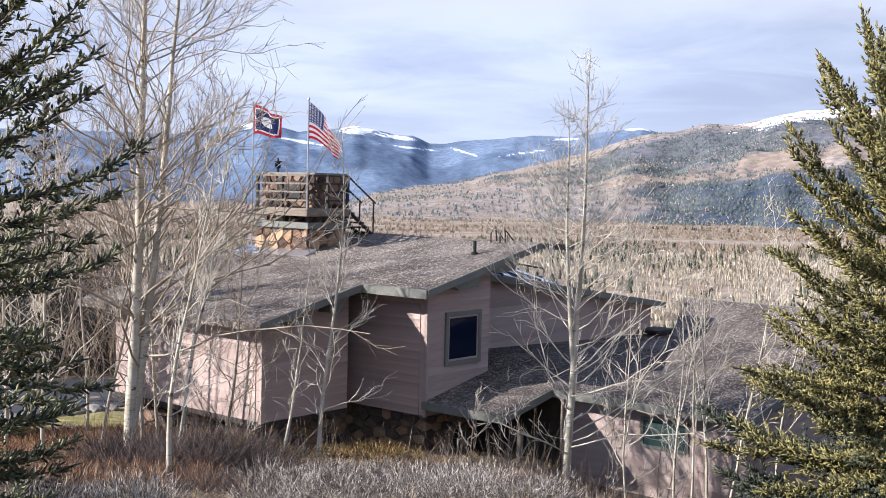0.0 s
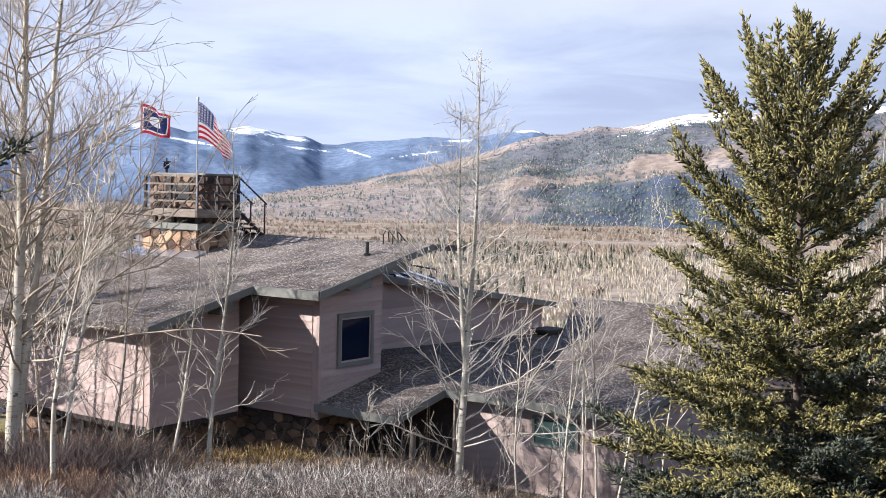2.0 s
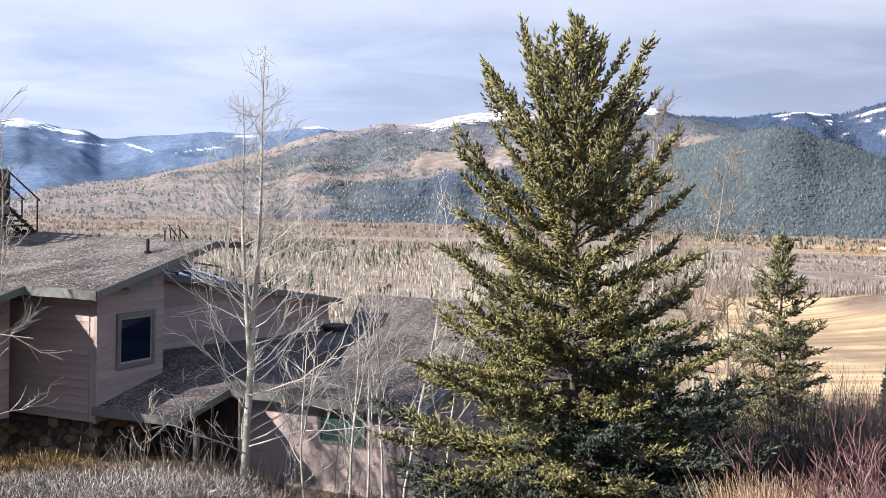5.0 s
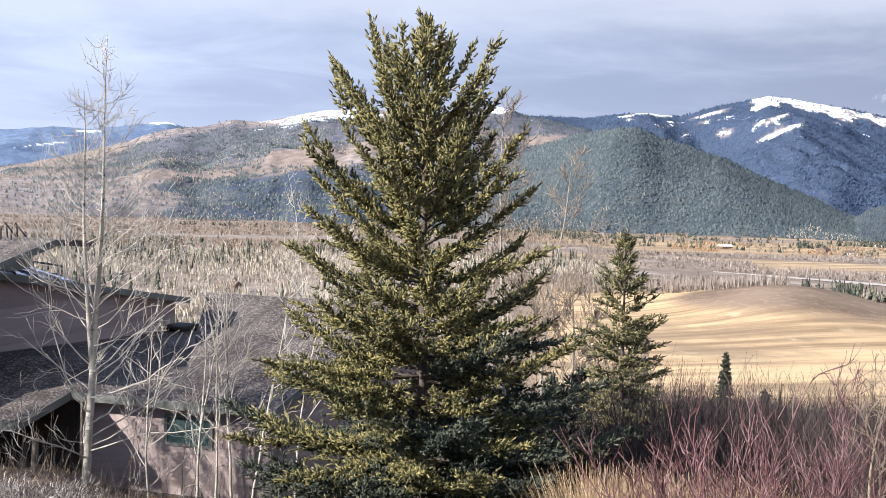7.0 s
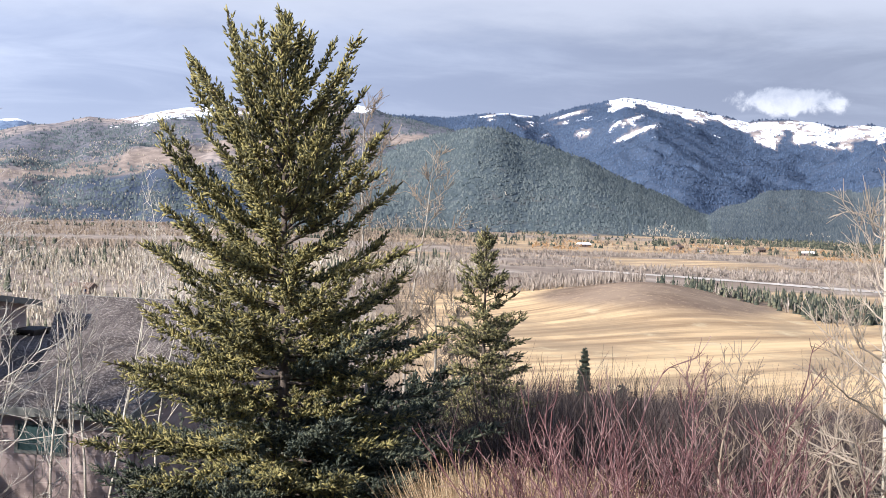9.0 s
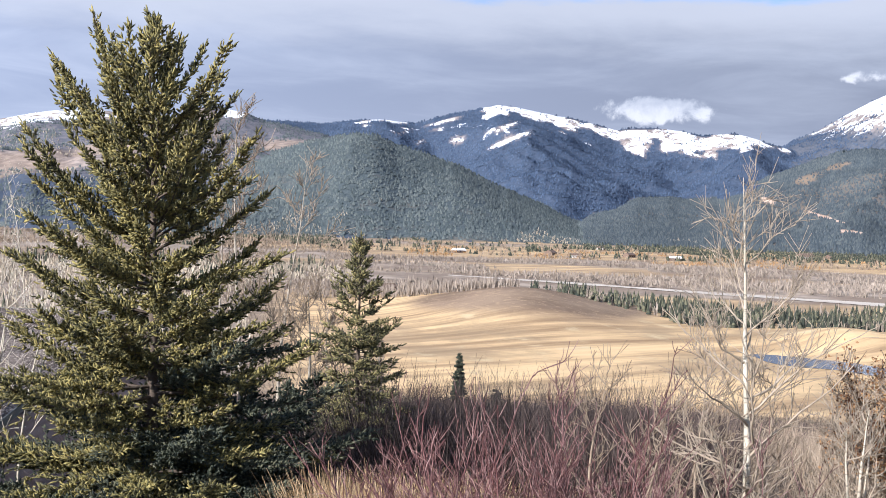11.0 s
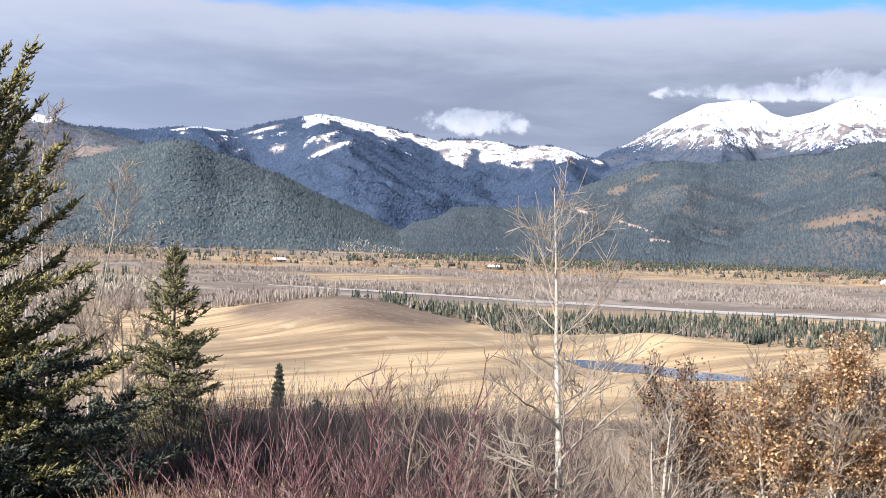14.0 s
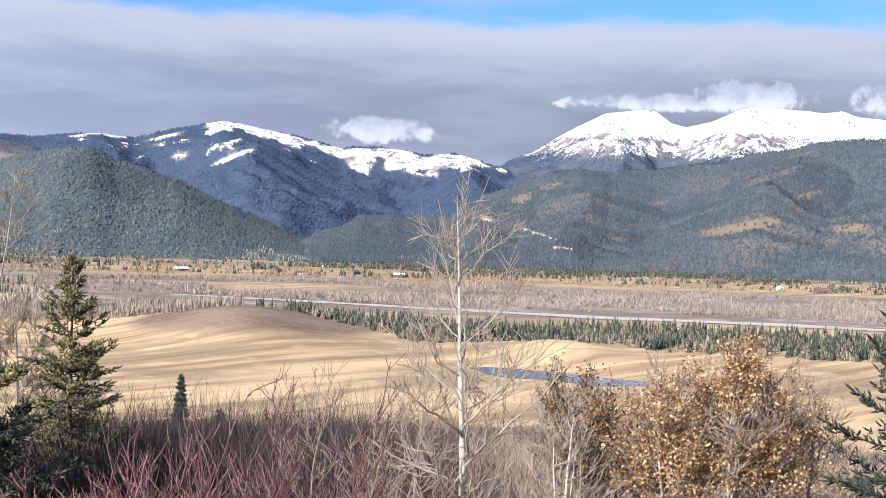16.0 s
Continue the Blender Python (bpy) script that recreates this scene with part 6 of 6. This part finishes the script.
clumps("grass", "straw-coloured grass on the slope", "grass", np.concatenate([_r.uniform(-28, 14, 1300), _r.uniform(27, 78, 1500)]), _r.uniform(8, 45, 2800), 16, 0.18, 0.011, 0.14, 0.3, M_GRASS, 5)
clumps("grass", "rank dry grass and stems under the tall spruce", "grass", _r.uniform(7, 31, 700), _r.uniform(14.5, 24, 700), 30, 0.4, 0.009, 0.16, 0.6, M_GRASS, 41)
clumps("brush", "dark low brush round the tall spruce", "shrub", _r.uniform(7, 31, 260), _r.uniform(15, 25, 260), 46, 0.7, 0.009, 0.3, 0.9, M_BRUSH, 42)
clumps("brush", "thicket of bare grey-brown saplings", "shrub", _r.uniform(23, 50, 800), np.sqrt(_r.uniform(26 ** 2, 95 ** 2, 800)), 30, 2.4, 0.018, 0.55, 0.42, M_BRUSH, 6)
clumps("brush", "thin stand of bare tan saplings", "shrub", _r.uniform(50, 78, 700), np.sqrt(_r.uniform(22 ** 2, 95 ** 2, 700)), 28, 2.0, 0.016, 0.55, 0.42, M_TWIG2, 36)
clumps("brush", "far thicket of bare grey-brown saplings", "shrub", _r.uniform(-26, 78, 2800), np.sqrt(_r.uniform(90 ** 2, 320 ** 2, 2800)), 14, 3.0, 0.07, 1.1, 0.36, M_BRUSH, 8)
clumps("brush", "bare brush beyond the house", "shrub", _r.uniform(-26, 24, 800), np.sqrt(_r.uniform(50 ** 2, 100 ** 2, 800)), 26, 2.4, 0.022, 0.5, 0.25, M_TWIG2, 18)
clumps("brush", "dark bare brush under the aspens", "shrub", _r.uniform(-16.5, -8, 150), _r.uniform(20, 25, 150), 60, 0.8, 0.009, 0.35, 1.1, M_BRUSH, 22)
clumps("brush", "dark tangled thicket below the dogwoods", "shrub", _r.uniform(23, 49.5, 620), _r.uniform(21, 44, 620), 46, 2.2, 0.014, 0.5, 0.4, M_BRUSH, 26)
clumps("brush", "low dark tangled brush among the sage", "shrub", _r.uniform(-22, 9, 420), _r.uniform(15, 23, 420), 50, 0.42, 0.007, 0.25, 1.5, M_BRUSH, 27)
clumps("brush", "dark bare wood beyond the driveway", "shrub", _r.uniform(-28, -8, 420), _r.uniform(50, 68, 420), 34, 4.2, 0.035, 0.7, 0.3, M_BRUSH, 29)
clumps("brush", "bare stems against the stone base", "shrub", _r.uniform(-14, 11, 34), _r.uniform(22, 25.2, 34), 16, 1.05, 0.010, 0.28, 0.30, M_TWIG2, 19)


def far_trees(name, label, az, r, mat, h, w, kind, seed):
    """Far woods as one object: cones for conifers, bundles of upright shards for bare trees."""
    rng = np.random.default_rng(seed)
    x, y, z, masks, k = terrain(az, r)
    n = len(x)
    H, Wd = h * rng.uniform(0.6, 1.25, n), w * rng.uniform(0.7, 1.3, n)
    if kind == "cone":
        th = np.arange(5) * 2 * np.pi / 5
        V = []
        tri = []
        tiers = ((0.03, 0.5, 1.0), (0.22, 0.7, 0.8), (0.44, 0.87, 0.58), (0.65, 1.0, 0.36)) if n < 6000 else ((0.02, 1.0, 1.0),)
        for lvl, (z0, z1, s) in enumerate(tiers):
            a = rng.uniform(0, 6.28, n)
            ring = np.stack([x[:, None] + np.cos(th + a[:, None]) * Wd[:, None] * s * rng.uniform(0.55, 1.3, (n, 5)), y[:, None] + np.sin(th + a[:, None]) * Wd[:, None] * s * rng.uniform(0.6, 1.2, (n, 5)), z[:, None] + H[:, None] * (z0 + rng.uniform(-0.03, 0.05, (n, 5)))], -1)
            tip = np.stack([x, y, z + H * z1], -1)[:, None]
            V.append(np.concatenate([ring, tip], 1))
            b = np.arange(n)[:, None] * 6 * len(tiers) + lvl * 6
            for q in range(5):
                tri.append(np.concatenate([b + q, b + (q + 1) % 5, b + 5], 1))
        V = np.concatenate(V, 1).reshape(-1, 3)
        F = np.concatenate(tri)
    else:
        # a sheaf of fine upright shoots, widest above the middle
        per = 8
        i = np.repeat(np.arange(n), per)
        m = len(i)
        a, k = rng.uniform(0, 6.28, m), np.sqrt(rng.uniform(0, 1, m))
        P = np.stack([x[i] + np.cos(a) * Wd[i] * 0.16 * k, y[i] + np.sin(a) * Wd[i] * 0.16 * k, z[i] + H[i] * rng.uniform(-0.05, 0.35, m)], 1)
        D = unit(np.stack([np.cos(a) * Wd[i] * k * 0.4, np.sin(a) * Wd[i] * k * 0.4, H[i] * rng.uniform(0.6, 1.0, m)], 1))
        V, F = blades(P, D, H[i] * (1.05 - 0.55 * k) * rng.uniform(0.45, 0.7, m), Wd[i] * 0.13 * rng.uniform(0.5, 1.4, m), rng)
    me = np_mesh(name, V, F, mat)
    if kind == "cone" and n > 6000:
        # crowns a few metres high, far off: their needles scatter light much as the slope does
        N = unit(np.stack([(z - ground_at(x + 14, y)) / 14, (z - ground_at(x, y + 14)) / 14, np.ones(n)], -1))[:, None]
        out = np.stack([np.cos(th + a[:, None]), np.sin(th + a[:, None]), 0 * (th + a[:, None])], -1)
        ring = np.concatenate([out * 0.45 + N, N], 1)
        me.normals_split_custom_set_from_vertices(unit(ring).reshape(-1, 3).tolist())
    ob = new(name, me)
    return tagged(ob, label, "forest", kind="stuff")


def scatter(n, a0, a1, r0, r1, seed, keep=None):
    rng = np.random.default_rng(seed)
    az, r = rng.uniform(a0, a1, n), np.sqrt(rng.uniform(r0 ** 2, r1 ** 2, n))
    if keep is not None:
        x, y, z, m, k = terrain(az, r)
        ok = keep(az, r, x, y, m, k, rng.uniform(0, 1, n))
        az, r = az[ok], r[ok]
    return az, r


a, r = scatter(190000, -8, 78, 2030, 4300, 1, lambda az, r, x, y, m, k, q: ((k == 1) | (k == 2)) & (m["forest"] * (1 - m["snow"]) * np.where((k == 2) | (k == 4), 1.0, sstep(fbm(x / 90, y / 90, 31, 3), 0.3, 0.55)) > q * 1.1))
far_trees("conifer_forest", "dense conifer forest on the foothills, greyed by haze in its colour", a, r, M_FARFIR, 6.2, 2.7, "cone", 1)
a, r = scatter(120000, 40, 78, 2030, 3400, 41, lambda az, r, x, y, m, k, q: (k == 4) & (m["forest"] > q * 1.1))
far_trees("conifer_forest", "conifer forest on the right-hand slopes, cloud shade and haze in its colour", a, r, M_MIDFIR, 6.2, 2.6, "cone", 41)
a, r = scatter(110000, 18, 78, 2500, 4700, 21, lambda az, r, x, y, m, k, q: ((k == 3) | (k == 5)) & (m["forest"] * np.where(k == 3, 1.0, sstep(fbm(x / 90, y / 90, 31, 3), 0.3, 0.55)) > q * 1.1))
far_trees("conifer_forest", "fir forest under the snowy crests, haze and cloud shade in its colour", a, r, M_DEEPFIR, 7.0, 3.2, "cone", 21)
_open = lambda x, y, s, f: fbm(x * f, y * f, s, 4)
a, r = scatter(13000, -24, 32, 330, 1050, 2, lambda az, r, x, y, m, k, q: (k < 0) & (m["straw"] < 0.3) & (_open(x, y, 5, 0.008) > 0.33 + 0.2 * q))
far_trees("cottonwood_grove", "pale leafless cottonwoods and aspens in the valley", a, r, M_PALEWOOD, 7.5, 4.6, "bare", 2)
a, r = scatter(13000, -24, 32, 1050, 2100, 12, lambda az, r, x, y, m, k, q: (k < 0) & (_open(x * 0.6 + y * 0.1, y * 1.8, 15, 0.005) > 0.49))
far_trees("cottonwood_grove", "far belts of leafless cottonwoods", a, r, M_TWIG2, 6.5, 6.0, "bare", 12)
a, r = scatter(14000, 30, 78, 850, 1290, 3, lambda az, r, x, y, m, k, q: (k < 0) & (m["straw"] < 0.35) & (r > 905 + np.clip(45 - az, 0, 9) * 12) & (_open(x, y, 26, 0.01) > 0.34))
far_trees("cottonwood_grove", "grey leafless cottonwood belt along the river", a, r, M_PINKWOOD, 6.5, 5.0, "bare", 3)
a, r = scatter(5000, 22, 78, 1330, 2050, 13, lambda az, r, x, y, m, k, q: (k < 0) & (m["straw"] < 0.35) & (_open(x, y, 6, 0.006) > 0.5))
far_trees("cottonwood_grove", "scattered leafless trees at the valley's edge", a, r, M_PINKWOOD, 6.5, 6.0, "bare", 13)
a, r = scatter(9000, -4, 26, 2050, 3300, 14, lambda az, r, x, y, m, k, q: (k == 1) & (_open(x, y, 16, 0.008) > 0.47))
far_trees("aspen_grove", "pale bare aspen stands on the tan hillside", a, r, M_PALEWOOD, 7.0, 6.0, "bare", 14)
a, r = scatter(9000, 24, 48, 2040, 2500, 16, lambda az, r, x, y, m, k, q: ((k == 2) | (k == 4)) & (_open(x * 0.4 + y * 0.4, y - x, 17, 0.012) > 0.55 + 0.3 * sstep(r, 2080, 2300)))
far_trees("aspen_grove", "pale bare aspen patches at the foot of the dark hill", a, r, M_PALEWOOD, 6.0, 5.0, "bare", 16)
a, r = scatter(2300, -24, 30, 340, 1200, 4, lambda az, r, x, y, m, k, q: (k < 0) & (m["straw"] < 0.3) & (_open(x, y, 8, 0.012) > 0.53))
far_trees("conifer_grove", "scattered dark conifers among bare trees", a, r, M_FIR, 9.0, 1.7, "cone", 4)
a, r = scatter(2300, 40, 78, 600, 735, 5, lambda az, r, x, y, m, k, q: (r > 604 + 8 * np.sin(az) + np.clip(48 - az, 0, 9) * 12) & (_open(x, y, 44, 0.03) > 0.36))
far_trees("conifer_belt", "belt of green conifers beside the field", a, r, M_FIR, 7.0, 1.5, "cone", 5)
a, r = scatter(1300, 40, 78, 600, 760, 45, lambda az, r, x, y, m, k, q: r > 604 + 8 * np.sin(az) + np.clip(48 - az, 0, 9) * 12)
far_trees("aspen_grove", "bare aspens among the conifers of the belt", a, r, M_PINKWOOD, 6.5, 3.5, "bare", 45)
a, r = scatter(1500, 28, 39.5, 690, 830, 6)
far_trees("aspen_grove", "bare aspens behind the knoll", a, r, M_PINKWOOD, 9.0, 4.0, "bare", 6)


# ---- water and roads in the valley ----


def ribbon(name, label, category, rows, mat, lift):
    """A strip laid over the ground: rows of (bearing, near distance, far distance)."""
    c = np.array(rows, float)
    az = np.linspace(c[0, 0], c[-1, 0], 90)
    near, far = np.interp(az, c[:, 0], c[:, 1]), np.interp(az, c[:, 0], c[:, 2])
    V = []
    for w in np.linspace(0, 1, 6):
        rr = near + (far - near) * w
        x, y, z, _, _ = terrain(az, rr)
        V.append(np.stack([x, y, z + lift], 1))
    V = np.concatenate(V)
    F = [(k * 90 + i, k * 90 + i + 1, (k + 1) * 90 + i + 1, (k + 1) * 90 + i) for k in range(5) for i in range(89)]
    ob = new(name, np_mesh(name, V, np.array(F), mat, True))
    return tagged(ob, label, category, kind="structure")


ribbon("river_bar", "pale gravel river bed across the valley", "river", [(36, 990, 1000), (38.5, 962, 978), (42, 912, 940), (45, 890, 905), (49, 858, 884), (53, 846, 866), (57, 826, 858), (61, 822, 842), (66, 814, 850), (70, 820, 842), (78, 820, 845)], M_SNOWROCK, 0.35)


def build_pond():
    rng = np.random.default_rng(3)
    x0, y0 = 470 * math.sin(radians(54.8)), 470 * math.cos(radians(54.8))
    n = 60
    th = np.arange(n) * 2 * np.pi / n
    side = np.array([math.cos(radians(54.8)), -math.sin(radians(54.8))])
    fwd = np.array([math.sin(radians(54.8)), math.cos(radians(54.8))])
    w = 1 + 0.25 * np.sin(2 * th + 1) + 0.12 * np.sin(5 * th)
    pts = np.array([x0, y0]) + side * (np.cos(th) * 29 * w)[:, None] + fwd * (np.sin(th) * 19 * w - np.cos(th) * 16)[:, None]
    z = FLOOR - 0.12
    V = [(p[0], p[1], z) for p in pts]
    ob = new("pond", bpy.data.meshes.new("pond"))
    ob.data.from_pydata(V, [], [tuple(range(n))])
    ob.data.materials.append(M_WATER)
    tagged(ob, "small still blue-grey pond in the straw field", "pond", kind="structure")


build_pond()
ribbon("driveway", "grey asphalt driveway beside the house", "road", [(-26, 39, 48), (-20, 40, 48), (-16, 41.5, 48), (-10, 44, 49)], M_ASPHALT, 0.05)


# ---- stones and far houses ----


def boulder(az, r, size, seed):
    rng = np.random.default_rng(seed)
    bm = bmesh.new()
    bmesh.ops.create_icosphere(bm, subdivisions=2, radius=1.0)
    for v in bm.verts:
        k = 1 + 0.22 * noise.noise(v.co * 1.4 + Vector((seed, 0, 0)))
        v.co = Vector((v.co.x * size * 1.15 * k, v.co.y * size * 0.8 * k, max(v.co.z, -0.4) * size * 0.42 * k))
    me = bpy.data.meshes.new("boulder")
    bm.to_mesh(me), bm.free()
    me.materials.append(M_ROCK)
    ob = new("boulder", me)
    p = place(az, r, size * 0.12)
    ob.matrix_world = pose(*p, 0, 0, rng.uniform(0, 360))
    tagged(ob, "pale rounded boulder at the edge of the lawn", "rock", "boulders by the driveway")


for _k, (_a, _r, _s) in enumerate(((-17.9, 33.5, 0.28), (-17.4, 33.0, 0.24), (-17.0, 34.2, 0.2), (-18.3, 34.0, 0.22), (-20.4, 39.0, 0.5), (-19.7, 39.4, 0.55), (-18.2, 40.0, 0.4), (-17.4, 40.4, 0.38), (-16.6, 40.8, 0.42), (-15.9, 41.1, 0.36), (-18.8, 38.4, 0.3))):
    boulder(_a, _r, _s, _k)


def far_house(az, r, w, d, h, turn, wall, roof, label):
    t = empty("far_house", Matrix.Translation(Vector(place(az, r, -0.3))) @ Matrix.Rotation(radians(turn), 4, "Z"), label, "house", "houses across the valley")
    part("wall", boxed((-w / 2, -d / 2, 0), (w / 2, d / 2, h)), wall, t)
    part("roof", prism([(-d / 2 - 0.6, h), (d / 2 + 0.6, h), (0, h + d * 0.32)], 0, -w / 2 - 0.6, w / 2 + 0.6), roof, t)
    for k in (-0.3, 0.0, 0.3):
        part("window", boxed((w * k - 0.7, -d / 2 - 0.08, h * 0.35), (w * k + 0.7, -d / 2 - 0.01, h * 0.75)), M_GLASS, t)


M_PALEWALL = material("pale_wall", ((0.45, 0.43, 0.40), (0.58, 0.56, 0.52), (0.68, 0.66, 0.62)), 0.3, 0.8, 0.1)
M_BROWNWALL = material("brown_wall", ((0.10, 0.07, 0.05), (0.17, 0.12, 0.09), (0.24, 0.18, 0.14)), 0.3, 0.8, 0.1)
for _k, (_a, _r, _w) in enumerate(((12.5, 640, 12), (36.5, 1490, 16), (41.0, 1530, 18), (42.2, 1480, 14), (44.8, 1560, 16), (47.0, 1500, 14), (53.0, 1760, 26), (54.0, 1740, 22), (62.4, 1700, 24), (65.3, 1500, 16), (67.2, 1440, 18), (33.0, 760, 12), (43.4, 1820, 16))):
    far_house(_a, _r, _w, _w * 0.6, 3.6, _k * 37 % 90 - 45, M_BROWNWALL if _k % 3 or _k == 0 else M_PALEWALL, M_PALEWALL if _k % 4 == 1 else M_BROWNWALL, "small far house with a gabled roof")

a, r = scatter(2200, 34, 70, 1350, 1700, 31, lambda az, r, x, y, m, k, q: (k < 0) & (_open(x, y, 33, 0.008) > 0.53))
far_trees("willow_thicket", "orange willow shrubs along the far fields", a, r, M_WILLOW, 5.0, 6.0, "bare", 31)
a, r = scatter(8000, 20, 78, 1480, 2080, 32, lambda az, r, x, y, m, k, q: (k < 0) & (_open(x, y, 34, 0.006) > 0.54 - 0.1 * sstep(r, 1780, 1900) * sstep(az, 42, 46)))
far_trees("conifer_grove", "dark tree lines between the far fields", a, r, M_FIR, 7.0, 2.6, "cone", 32)


def tree_rows(label, mat, spec, h, w, kind, seed):
    """Hedge-like rows of trees between the far fields: (distance, first bearing, last bearing, count)."""
    rng = np.random.default_rng(seed)
    az = np.concatenate([rng.uniform(a0, a1, n) for _, a0, a1, n in spec])
    r = np.concatenate([np.full(n, float(r0)) for r0, _, _, n in spec])
    r = r + 90 * (fbm(az * 0.13, r * 0.01, 61, 3) - 0.5) + rng.normal(0, 7, len(r))
    ok = fbm(az * 0.8, r * 0.02, 62, 3) > 0.4
    far_trees("tree_row", label, az[ok], r[ok], mat, h, w, kind, seed)


tree_rows("grey-brown rows of leafless trees between fields", M_TWIG2, ((1130, -24, 20, 500), (1260, -24, 24, 500), (1440, -24, 78, 900), (1570, -24, 78, 900), (1700, -24, 78, 900), (1850, -24, 46, 700)), 8.0, 7.0, "bare", 51)
tree_rows("dark conifer rows between fields", M_FIR, ((1190, -24, 22, 160), (1500, 18, 78, 260), (1640, 18, 78, 300), (1790, 10, 78, 300), (1950, 16, 78, 260)), 6.5, 2.6, "cone", 52)
